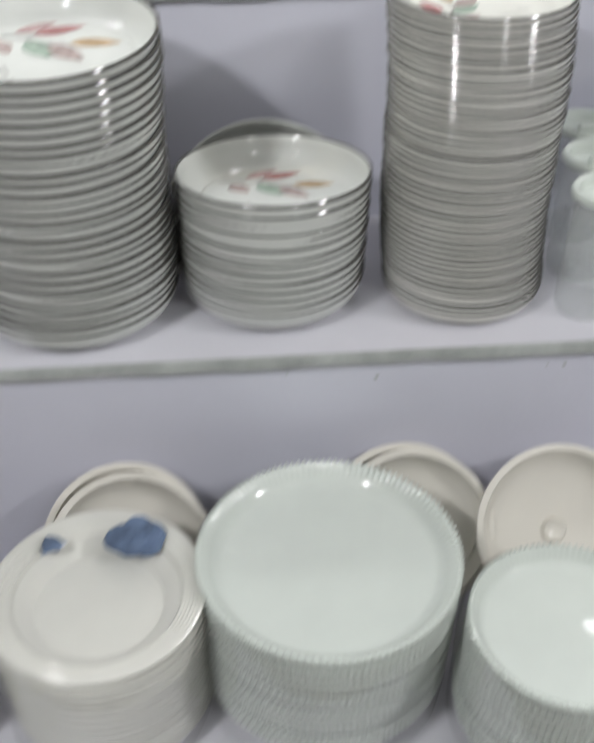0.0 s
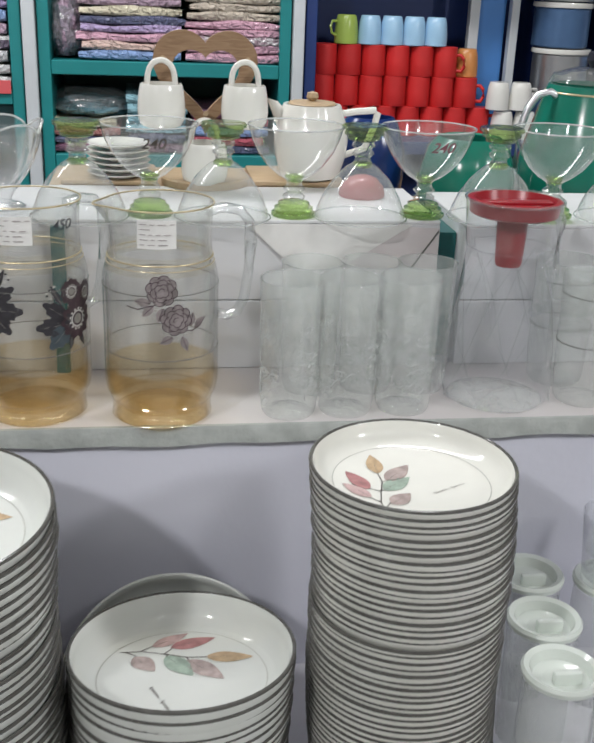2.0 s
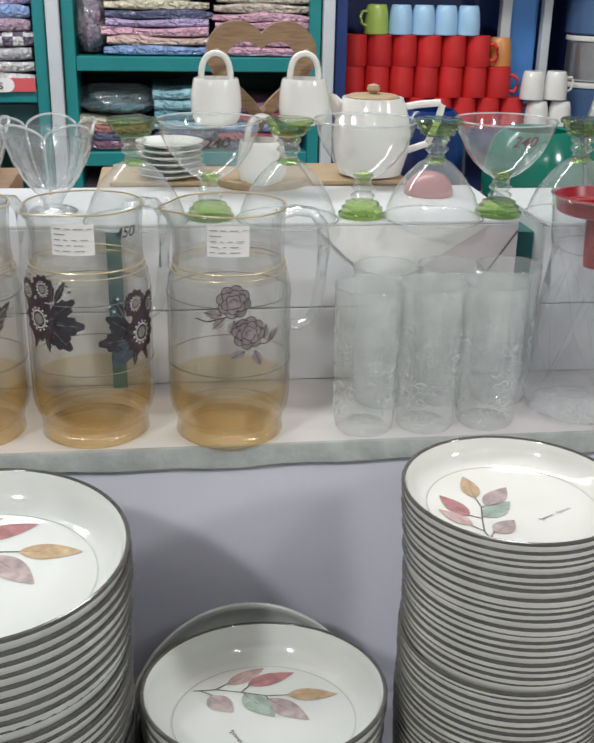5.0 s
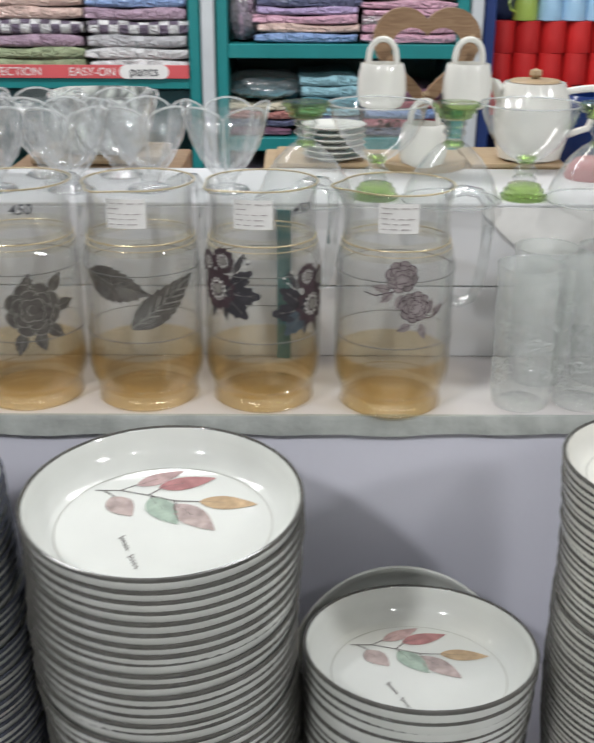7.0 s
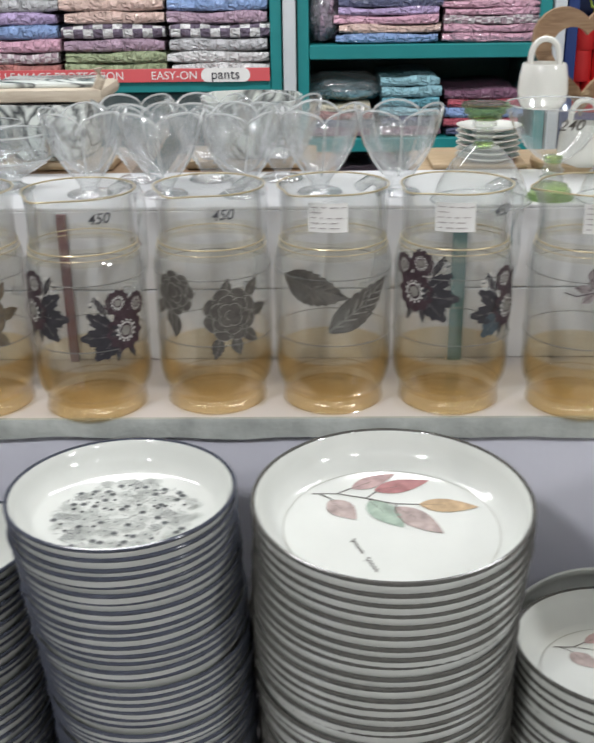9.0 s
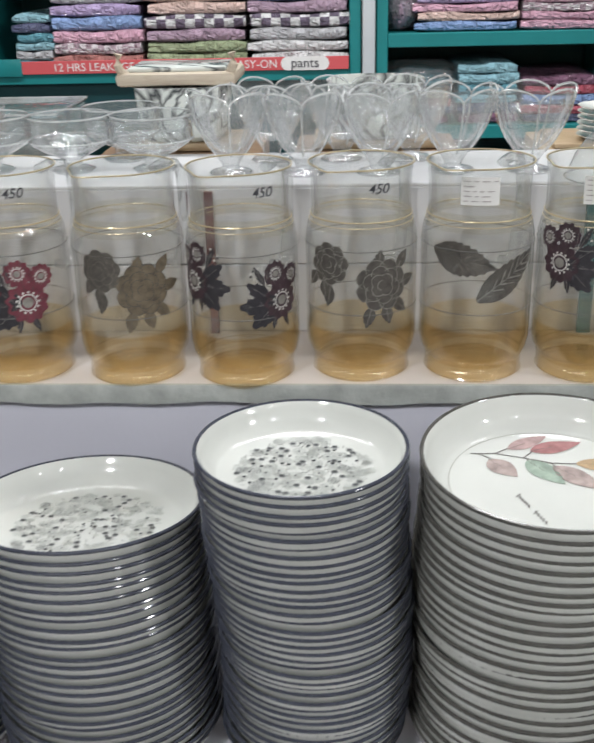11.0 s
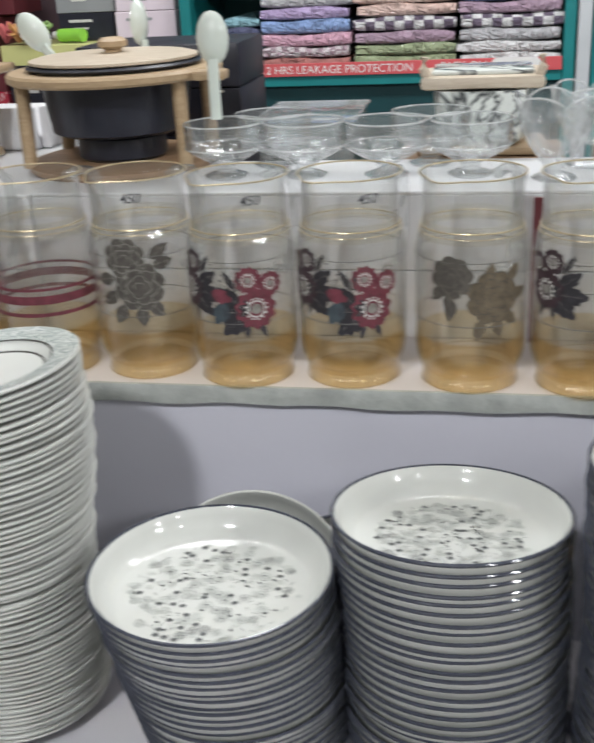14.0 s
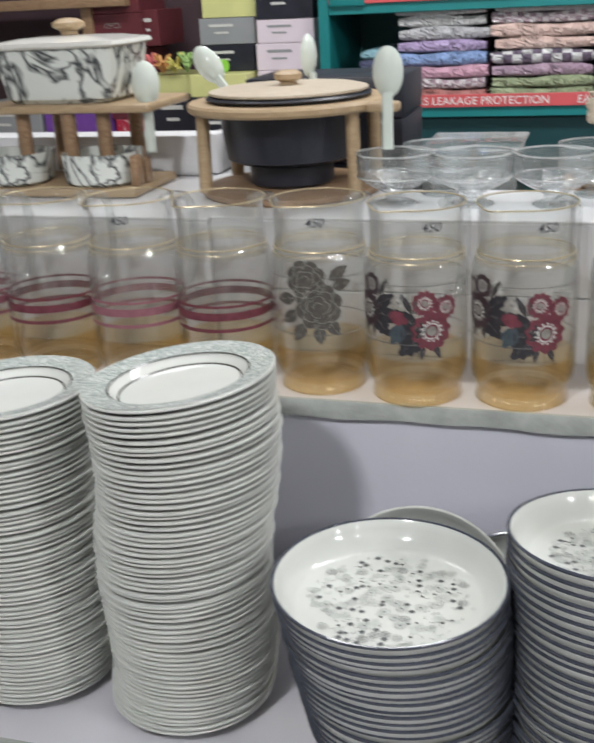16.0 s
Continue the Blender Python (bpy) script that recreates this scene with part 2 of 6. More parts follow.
RIM_PATTERN = marbled("rim_pattern", (0.66, 0.69, 0.66), (0.26, 0.31, 0.29), 80, 0.38, 0.62)
PAPER = paint("paper_label", (0.80, 0.79, 0.77), 0.6, 0.03, 60)
# pinkish tone of the shaded area beside the lit triangle
SHADE_PINK = paint("shade_pink", (0.66, 0.61, 0.61), 0.5, 0.04, 30)
INK = paint("ink", (0.05, 0.05, 0.06), 0.6)
FADED_INK = paint("faded_ink", (0.36, 0.31, 0.31), 0.6)
MUG_WHITE = paint("mug_white", (0.80, 0.79, 0.74), 0.1, 0.02, 30)
BAMBOO = wood("bamboo", (0.48, 0.355, 0.22), (0.39, 0.275, 0.16))
BAMBOO_DARK = wood("bamboo_dark", (0.36, 0.235, 0.14), (0.25, 0.15, 0.085))
PALE_WOOD = wood("pale_wood", (0.60, 0.52, 0.41), (0.51, 0.42, 0.32))
MARBLE = marbled("marbled_glaze", (0.72, 0.75, 0.71), (0.04, 0.045, 0.05), 9, 0.42, 0.58)
BLACK_GLAZE = paint("black_glaze", (0.020, 0.022, 0.034), 0.35, 0.2, 30)
BLACK_CARD = paint("black_card", (0.020, 0.021, 0.032), 0.4, 0.2, 30)
SPOON_WHITE = paint("spoon_white", (0.70, 0.76, 0.70), 0.15, 0.02, 30)
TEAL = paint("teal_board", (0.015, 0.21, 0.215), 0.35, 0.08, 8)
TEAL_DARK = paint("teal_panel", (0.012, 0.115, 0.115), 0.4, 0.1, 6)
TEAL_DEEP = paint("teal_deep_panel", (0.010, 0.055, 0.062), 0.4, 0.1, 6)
STEEL = paint("steel", (0.62, 0.64, 0.66), 0.28, 0.08, 20, metal=0.9)
STEEL_POST = paint("painted_steel_post", (0.55, 0.58, 0.60), 0.4, 0.05, 12)
BLUE_PANEL = paint("blue_panel", (0.012, 0.035, 0.15), 0.45, 0.1, 5)
SKY_PANEL = paint("light_blue_panel", (0.07, 0.24, 0.60), 0.45, 0.06, 5)
RED_MUG = paint("red_mug", (0.60, 0.022, 0.022), 0.5, 0.04, 30, per_object=0.08)
BLUE_MUG = paint("pale_blue_mug", (0.36, 0.58, 0.78), 0.25, 0.04, 30)
GREEN_MUG = paint("lime_mug", (0.36, 0.48, 0.10), 0.25, 0.04, 30)
ORANGE_MUG = paint("orange_mug", (0.62, 0.26, 0.08), 0.3, 0.04, 30)
RED_BAND = paint("red_band", (0.64, 0.11, 0.12), 0.35, 0.04, 10)
CAP_RED = paint("cap_red", (0.30, 0.012, 0.02), 0.3, 0.08, 40)
KETTLE_GREEN = paint("kettle_green", (0.01, 0.16, 0.11), 0.18, 0.1, 20)
NAVY = paint("navy_glaze", (0.01, 0.03, 0.14), 0.2, 0.1, 20)
ROSE_GLAZE = paint("rose_glaze", (0.50, 0.17, 0.18), 0.25, 0.06, 20)
FOAM = paint("foam_white", (0.74, 0.74, 0.76), 0.7, 0.03, 30, 0.3, 300)
MAROON = paint("maroon_wall", (0.085, 0.05, 0.06), 0.7, 0.1, 4)
FLOOR_TILE = paint("floor_tile", (0.48, 0.46, 0.43), 0.25, 0.08, 3)
WALL_PAINT = paint("wall_paint", (0.66, 0.65, 0.63), 0.7, 0.05, 2, 0.1, 60)
BAG_FILM = clear_glass("bag_film", (0.80, 0.84, 0.85), 0.10, 0.10, 1.0, 38, edge=0.9)
WRAP = clear_glass("wrap_film", (0.985, 0.985, 0.985), 0.03, 0.05, 0.6, 24, edge=0.5, stretch=0.3, mirror=0.15)
BLUE_FLOWER = paint("blue_sticker", (0.13, 0.18, 0.28), 0.18, 0.35, 60)
MAROON_CARD = paint("maroon_card", (0.13, 0.028, 0.035), 0.4, 0.1, 14)
YELLOW_CARD = paint("yellow_card", (0.66, 0.66, 0.28), 0.4, 0.06, 14)
GREY_CARD = paint("grey_card", (0.30, 0.31, 0.32), 0.4, 0.06, 14)
PINK_CARD = paint("pink_white_card", (0.76, 0.66, 0.72), 0.4, 0.06, 9)
PURPLE_CARD = paint("purple_card", (0.17, 0.06, 0.32), 0.4, 0.15, 14)
SPOTTED_CARD = marbled("spotted_card", (0.42, 0.02, 0.05), (0.75, 0.7, 0.68), 38, 0.56, 0.75, 0.4)
LIME_PLASTIC = paint("lime_plastic", (0.30, 0.68, 0.08), 0.3)

# ---- shapes ----


def part(name, bm, mat, parent=None, label="", smooth=True):
    """Links a bmesh as one mesh object, under a thing or part if one is given. mat: one material or a list."""
    mesh = bpy.data.meshes.new(name)
    bmesh.ops.recalc_face_normals(bm, faces=bm.faces)
    bm.to_mesh(mesh)
    bm.free()
    for m in mat if isinstance(mat, (list, tuple)) else [mat]:
        mesh.materials.append(m)
    if smooth:
        mesh.polygons.foreach_set("use_smooth", [True] * len(mesh.polygons))
        mesh.set_sharp_from_angle(angle=radians(38))
    ob = new(name, mesh)
    if parent:
        ob.parent = parent
    if label:
        ob["label"] = label
    return ob


def thing(name, place, label, category, group="", turn=0.0, kind=""):
    ob = new(name)
    ob.empty_display_size = 0.02
    ob.matrix_basis = pose(*place, 0, 0, turn)
    return tagged(ob, label, category, group, kind)


def lathe(profile, seg=48, bm=None, wave=None, mats=None, lift=None):
    """Turns (radius, z) pairs round z. wave(angle, k) scales the radius, lift(angle, k) adds height; mats: a material index for each band."""
    bm = bm or bmesh.new()
    rings = []
    for k, (r, z) in enumerate(profile):
        if r < 1e-6:
            rings.append([bm.verts.new((0, 0, z))])
            continue
        ring = []
        for i in range(seg):
            a = 2 * math.pi * i / seg
            rr = r * (wave(a, k) if wave else 1)
            ring.append(bm.verts.new((rr * math.cos(a), rr * math.sin(a), z + (lift(a, k) if lift else 0))))
        rings.append(ring)
    for k, (a, b) in enumerate(zip(rings, rings[1:])):
        for i in range(seg):
            j = (i + 1) % seg
            if len(a) == 1 and len(b) == 1:
                break
            if len(a) == 1:
                f = bm.faces.new((a[0], b[i], b[j]))
            elif len(b) == 1:
                f = bm.faces.new((a[i], b[0], a[j]))
            else:
                f = bm.faces.new((a[i], b[i], b[j], a[j]))
            if mats:
                f.material_index = mats[k]
    return bm


def box(size, centre=(0, 0, 0), bevel=0.0, bm=None, segments=2):
    bm = bm or bmesh.new()
    made = bmesh.ops.create_cube(bm, size=1, matrix=Matrix.LocRotScale(centre, None, size))
    if bevel:
        edges = list({e for v in made["verts"] for e in v.link_edges})
        bmesh.ops.bevel(bm, geom=edges, offset=bevel, segments=segments, profile=0.5, affect="EDGES")
    return bm


def tube(points, radius, seg=10, bm=None, flat=1.0, closed=False):
    """A round or flattened bar along points."""
    bm = bm or bmesh.new()
    pts = [Vector(p) for p in points]
    rings = []
    n = len(pts)
    for i, p in enumerate(pts):
        a, b = (pts[(i - 1) % n], pts[(i + 1) % n]) if closed else (pts[max(i - 1, 0)], pts[min(i + 1, n - 1)])
        d = (b - a).normalized()
        side = d.cross(Vector((0, 0, 1)))
        side = side.normalized() if side.length > 1e-3 else Vector((1, 0, 0))
        up = side.cross(d).normalized()
        rings.append([bm.verts.new(p + side * (radius * math.cos(2 * math.pi * k / seg)) + up * (radius * flat * math.sin(2 * math.pi * k / seg))) for k in range(seg)])
    pairs = list(zip(rings, rings[1:])) + ([(rings[-1], rings[0])] if closed else [])
    for a, b in pairs:
        for k in range(seg):
            bm.faces.new((a[k], a[(k + 1) % seg], b[(k + 1) % seg], b[k]))
    if not closed:
        bm.faces.new(rings[0][::-1])
        bm.faces.new(rings[-1])
    return bm


def ring(radius, z, thick, seg=56, bm=None):
    return tube([(radius * math.cos(2 * math.pi * i / seg), radius * math.sin(2 * math.pi * i / seg), z) for i in range(seg)], thick, 6, bm, closed=True)


def slab(name, lo, hi, mat, label, category="", bevel=0.0, kind="structure"):
    centre = [(a + b) / 2 for a, b in zip(lo, hi)]
    ob = part(name, box([b - a for a, b in zip(lo, hi)], (0, 0, 0), bevel), mat, smooth=False)
    ob.location = centre
    return tagged(ob, label, category or name.split("_")[0], kind=kind)


def text_mesh(words, size, extrude=0.0):
    curve = bpy.data.curves.new("words", "FONT")
    curve.body, curve.size, curve.extrude = words, size, extrude
    curve.shear = 0.25 if words.isdigit() else 0.0
    curve.offset = 0.0001 if words.isdigit() else 0.0
    curve.align_x, curve.align_y = "CENTER", "CENTER"
    holder = new("words", curve)
    mesh = bpy.data.meshes.new_from_object(holder.evaluated_get(bpy.context.evaluated_depsgraph_get()))
    bpy.data.objects.remove(holder)
    bpy.data.curves.remove(curve)
    return mesh


def writing(name, words, size, mat, parent, m):
    mesh = text_mesh(words, size)
    mesh.materials.clear()
    mesh.materials.append(mat)
    ob = new(name, mesh)
    ob.parent = parent
    ob.matrix_basis = m
    return ob


# ---- flat prints: outlines in a plane, then laid on the ware ----


def petal(cx, cy, length, width, angle, n=12, tip=1.0):
    """The outline of a pointed leaf or petal that starts at (cx, cy)."""
    out = []
    for i in range(n):
        u = i / n * 2 * math.pi
        a = length * (0.5 - 0.5 * math.cos(u))
        b = width / 2 * math.sin(u) * (1 - 0.25 * tip * (a / length))
        out.append((cx + a * math.cos(angle) - b * math.sin(angle), cy + a * math.sin(angle) + b * math.cos(angle)))
    return out


def disc(cx, cy, r, n=14, ruffle=0.0, lobes=7, phase=0.0):
    return [(cx + r * (1 + ruffle * math.cos(lobes * t + phase)) * math.cos(t), cy + r * (1 + ruffle * math.cos(lobes * t + phase)) * math.sin(t)) for t in (2 * math.pi * i / n for i in range(n))]


def jagged(cx, cy, length, width, angle, teeth=6, bite=0.26):
    """The outline of a saw-edged leaf that starts at (cx, cy) and ends in a point."""
    rim = []
    for i in range(2 * teeth):
        t = (i + 0.5) / (2 * teeth)
        w = width / 2 * math.sin(math.pi * t ** 0.8) ** 0.8
        rim.append((length * (t + (0.5 / teeth if i % 2 else 0) * 0.8), w * (1 if i % 2 else 1 - bite)))
    path = [(0, 0)] + rim + [(length * 1.06, 0)] + [(a, -b) for a, b in rim[::-1]]
    c, s = math.cos(angle), math.sin(angle)
    return [(cx + a * c - b * s, cy + a * s + b * c) for a, b in path]


def hoop(cx, cy, r, w, n=22):
    """A thin annulus as a list of quads."""
    out = []
    for i in range(n):
        a, b = 2 * math.pi * i / n, 2 * math.pi * (i + 1) / n
        out.append([(cx + r * math.cos(a), cy + r * math.sin(a)), (cx + r * math.cos(b), cy + r * math.sin(b)), (cx + (r + w) * math.cos(b), cy + (r + w) * math.sin(b)), (cx + (r + w) * math.cos(a), cy + (r + w) * math.sin(a))])
    return out


def stroke(points, w):
    out = []
    for (ax, ay), (bx, by) in zip(points, points[1:]):
        d = math.hypot(bx - ax, by - ay) or 1
        nx, ny = -(by - ay) / d * w / 2, (bx - ax) / d * w / 2
        out.append([(ax + nx, ay + ny), (ax - nx, ay - ny), (bx - nx, by - ny), (bx + nx, by + ny)])
    return out


def lay(shapes, place):
    """shapes: (outline, layer, material index); place(u, v, layer) gives the point."""
    bm = bmesh.new()
    for outline, layer, index in shapes:
        mid = bm.verts.new(place(sum(p[0] for p in outline) / len(outline), sum(p[1] for p in outline) / len(outline), layer))
        vs = [bm.verts.new(place(u, v, layer)) for u, v in outline]
        for a, b in zip(vs, vs[1:] + vs[:1]):
            bm.faces.new((mid, a, b)).material_index = index
    return bm


def on_round(radius, lift=0.00012):
    return lambda u, v, k: ((radius + lift * (k + 1)) * math.sin(u / radius), -(radius + lift * (k + 1)) * math.cos(u / radius), v)


def on_flat(z, lift=0.0002):
    return lambda u, v, k: (u, v, z + lift * (k + 1))


# ---- the room and the stepped display ----
Z0, Z1, Z2, Z3 = 0.60, 0.89, 1.173, 1.337
slab("floor", (-4, -3, -0.1), (4, 4.2, 0), FLOOR_TILE, "pale polished tile shop floor")
slab("ceiling", (-4, -3, 3.0), (4, 4.2, 3.1), WALL_PAINT, "plain white shop ceiling")
slab("wall_back", (-4, 4.0, 0), (4, 4.2, 3.0), WALL_PAINT, "plain painted wall behind the shelving", "wall")
slab("wall_front", (-4, -3.0, 0), (4, -2.8, 3.0), WALL_PAINT, "plain painted shop wall", "wall")
slab("wall_left", (-4.0, -2.8, 0), (-3.8, 4.0, 3.0), WALL_PAINT, "plain painted shop side wall", "wall")
slab("wall_right", (3.8, -2.8, 0), (4.0, 4.0, 3.0), WALL_PAINT, "plain painted shop side wall", "wall")

XL, XR = -2.2, 1.3


def display_stand():
    stand = thing("display_stand", (0, 0, 0), "white stepped display stand with worn board edges", "display stand")
    def board(name, lo, hi, mat, label=""):
        ob = part(name, box([b - a for a, b in zip(lo, hi)], (0, 0, 0), 0.0015, segments=1), mat, stand, label, smooth=False)
        ob.location = [(a + b) / 2 for a, b in zip(lo, hi)]
        return ob
    for name, z, front, back, top in (("bottom_shelf", Z0, 0.40, 0.80, BOARD_TOP), ("middle_shelf", Z1, 0.786, 1.056, BOARD_TOP), ("top_shelf", Z2, 1.049, 1.21, BOARD_PINK)):
        board(name, (XL, front + 0.002, z - 0.017), (XR, back, z), top)
        nose = bmesh.new()
        n = 120
        rows = []
        for i in range(n + 1):
            x = XL + (XR - XL) * i / n
            ragged = 0.0012 * math.sin(i * 1.7) + 0.0010 * math.sin(i * 0.63 + 1)
            thick = 0.018 if name == "top_shelf" else 0.011
            rows.append([nose.verts.new(p) for p in ((x, front, z + 0.0006), (x, front - 0.0015, z - 0.003), (x, front - 0.0015, z - thick + ragged), (x, front + 0.004, z - thick - 0.001 + ragged), (x, front + 0.004, z + 0.0006))])
        for a, b in zip(rows, rows[1:]):
            for k in range(5):
                nose.faces.new((a[k], a[(k + 1) % 5], b[(k + 1) % 5], b[k]))
        part("front_edging", nose, BOARD_EDGE, stand, "chipped grey-green board edge")
    board("riser_low", (XL, 0.405, 0), (XR, 0.43, Z0 - 0.017), BOARD_WHITE)
    board("riser_middle", (XL, 0.792, Z0), (XR, 0.812, Z1 - 0.017), BOARD_WHITE)
    board("riser_top", (XL, 1.056, Z1 - 0.017), (XR, 1.076, Z2 - 0.017), BOARD_WHITE)
    for x, z, r in ((0.146, 0.856, 0.0024), (0.340, 0.860, 0.0022), (0.055, 0.866, 0.0014), (0.322, 0.861, 0.0013)):
        part("scuff", lathe([(0, 0.0), (r, 0.0), (r * 0.7, 0.0006), (0, 0.0007)], 9, wave=lambda a, k: 1 + 0.3 * math.sin(3 * a)), BOARD_EDGE, stand).matrix_basis = pose(x, 0.7914, z, 90)
    return stand


display_stand()
# the raised table behind, with a carton face towards the aisle
def carton_riser(x0, x1, y0, y1, z1, words):
    c = thing("display_box", ((x0 + x1) / 2, y0, Z2 + 0.0005), words, "display box")
    w, d, h = x1 - x0, y1 - y0, z1 - Z2 - 0.0005
    for z0, z1 in ((0.0, 0.47 * h - 0.0006), (0.47 * h + 0.0006, h - 0.0041)):
        part("front_panel", box((w, 0.008, z1 - z0), (0, 0.004, (z0 + z1) / 2), 0.001, segments=1), CARTON_WHITE, c, smooth=False)
    part("top_panel", box((w, d, 0.004), (0, d / 2, h - 0.002), 0.001, segments=1), CARTON_TOP, c, smooth=False)
    part("side_panel", box((0.008, d - 0.009, h - 0.0045), (-w / 2 + 0.004, d / 2 + 0.004, h / 2 - 0.002)), CARTON_WHITE, c, smooth=False)
    part("side_panel", box((0.008, d - 0.009, h - 0.0045), (w / 2 - 0.004, d / 2 + 0.004, h / 2 - 0.002)), CARTON_WHITE, c, smooth=False)
    part("back_panel", box((w - 0.018, 0.008, h - 0.0045), (0, d - 0.004, h / 2 - 0.002)), CARTON_WHITE, c, smooth=False)


carton_riser(-1.02, 0.333, 1.199, 1.372, Z3, "long white carton riser carrying stemware")
carton_riser(XL, -1.0203, 1.19, 1.95, Z3, "white carton riser carrying serving stands")
carton_riser(0.362, XR, 1.20, 1.372, Z3 - 0.004, "white carton riser beside a green kettle")
# thin coloured sheets stand in for a lit triangle and the shade beside it
lit_shape = thing("lit_triangle", (0.218, 1.1978, Z3 - 0.0035), "white lit triangle and pinkish shaded side, as thin sheets on the carton front", "wrapping paper")
for name, outline, mat, layer in (("shaded_side", ((0.114, -0.004), (0.114, -0.086), (0.020, -0.086), (-0.019, -0.064), (0.080, -0.003)), SHADE_PINK, 0), ("crease", ((0.113, -0.006), (0.114, -0.008), (0.068, -0.076), (0.066, -0.075)), LINE_GREY, 1), ("lit_patch", ((-0.090, 0.0), (0.085, 0.0), (0.040, -0.028), (-0.018, -0.064), (-0.060, -0.030)), PAPER, 2)):
    sheet = bmesh.new()
    depth = 0.0004 * layer
    front = [sheet.verts.new((u, -depth - 0.0005, v)) for u, v in outline]
    back = [sheet.verts.new((u, -depth, v)) for u, v in outline]
    sheet.faces.new(front)
    sheet.faces.new(back[::-1])
    for k in range(len(outline)):
        n = (k + 1) % len(outline)
        sheet.faces.new((front[k], front[n], back[n], back[k]))
    part(name, sheet, mat, lit_shape, smooth=False)
slab("back_table", (-1.02, 1.374, Z2), (XR, 1.80, 1.240), BAMBOO_DARK, "brown wooden table behind the white risers", "table", 0.003, kind="")
slab("green_board", (0.334, 1.23, Z2 + 0.0005), (0.361, 1.371, Z3 - 0.02), TEAL_DARK, "dark green board wedged between two white cartons", "board", kind="")
slab("support_board", (XL, 1.212, 0), (XR, 1.95, Z2 - 0.0005), BOARD_WHITE, "plain closed base under the glassware table", "base", kind="structure")

# ---- plates ----


def plate_profile(r, h, base=0.6, lip=0.0030, flare=0.0):
    """Coupe plate, from the foot up the outside and back down the inside."""
    outside = [(0.0, 0.0015), (base * r - 0.004, 0.0015), (base * r, 0.0), (base * r + 0.003, 0.0015), ((0.86 - 0.05 * flare) * r, 0.20 * h), ((0.955 - 0.045 * flare) * r, 0.48 * h), ((0.990 - 0.040 * flare) * r, min(0.72 * h, h - lip - 0.001)), ((0.9985 - 0.0115 * flare) * r, h - lip), (r, h - 0.0010)]
    inside = [(r - 0.0006, h), (r - 0.0022, h + 0.0003), (r - 0.0034, h - 0.0008), ((0.965 - 0.040 * flare) * r - 0.001, 0.72 * h + 0.001 * flare), ((0.925 - 0.045 * flare) * r, 0.42 * h + 0.001 + 0.0015 * flare), ((0.845 - 0.04 * flare) * r, 0.0072), ((0.80 - 0.04 * flare) * r, 0.0050), (0.0, 0.0050)]
    return outside + inside


def coupe_plate_mesh(name, r, h, glaze, rim, lip=0.0030, flare=0.0):
    profile = plate_profile(r, h, lip=lip, flare=flare)
    mats = [2] * 3 + [0] * 4 + [1] * 4 + [0] * 6
    mats = mats[:len(profile) - 1]
    ob = part(name, lathe(profile, 64, mats=mats), [glaze, rim, FOOT_GREY])
    mesh = ob.data
    bpy.data.objects.remove(ob)
    return mesh


def rimmed_plate_mesh(name, r, h, glaze, rim, well=0.72):
    """Plate with a broad flat rim."""
    profile = [(0, 0.0015), (0.5 * r, 0.0015), (0.52 * r, 0), (0.55 * r, 0.002), (0.70 * r, 0.6 * h), (0.98 * r, h - 0.003), (r, h - 0.0018), (r, h), (0.985 * r, h + 0.0006), (well * r, 0.80 * h), ((well - 0.09) * r, 0.006), (0, 0.005)]
    # rim colours only the outer underside, painting in shade between stacked plates
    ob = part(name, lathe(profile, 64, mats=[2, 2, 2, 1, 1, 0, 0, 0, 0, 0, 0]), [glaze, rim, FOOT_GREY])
    mesh = ob.data
    bpy.data.objects.remove(ob)
    return mesh


def ribbed_plate_mesh(name, r, h, glaze, ribs):
    """Deep plate whose wall and rim are pleated."""
    profile = [(0, 0.001), (0.62 * r, 0.0), (0.80 * r, 0.25 * h), (0.95 * r, 0.66 * h), (0.996 * r, h - 0.005), (r, h - 0.0025), (r - 0.0012, h - 0.0006), (r - 0.0035, h), (0.945 * r, h - 0.003), (0.895 * r, h - 0.008), (0.88 * r, 0.62 * h), (0.80 * r, 0.45 * h), (0, 0.40 * h)]
    amount = [0, 0, 0.004, 0.010, 0.012, 0.012, 0.012, 0.010, 0.006, 0, 0, 0, 0]
    ob = part(name, lathe(profile, ribs * 3, wave=lambda a, k: 1 + amount[k] * math.cos(ribs * a), lift=lambda a, k: 0.0020 * math.cos(ribs * a) if 4 <= k <= 8 else 0), [glaze])
    mesh = ob.data
    bpy.data.objects.remove(ob)
    return mesh


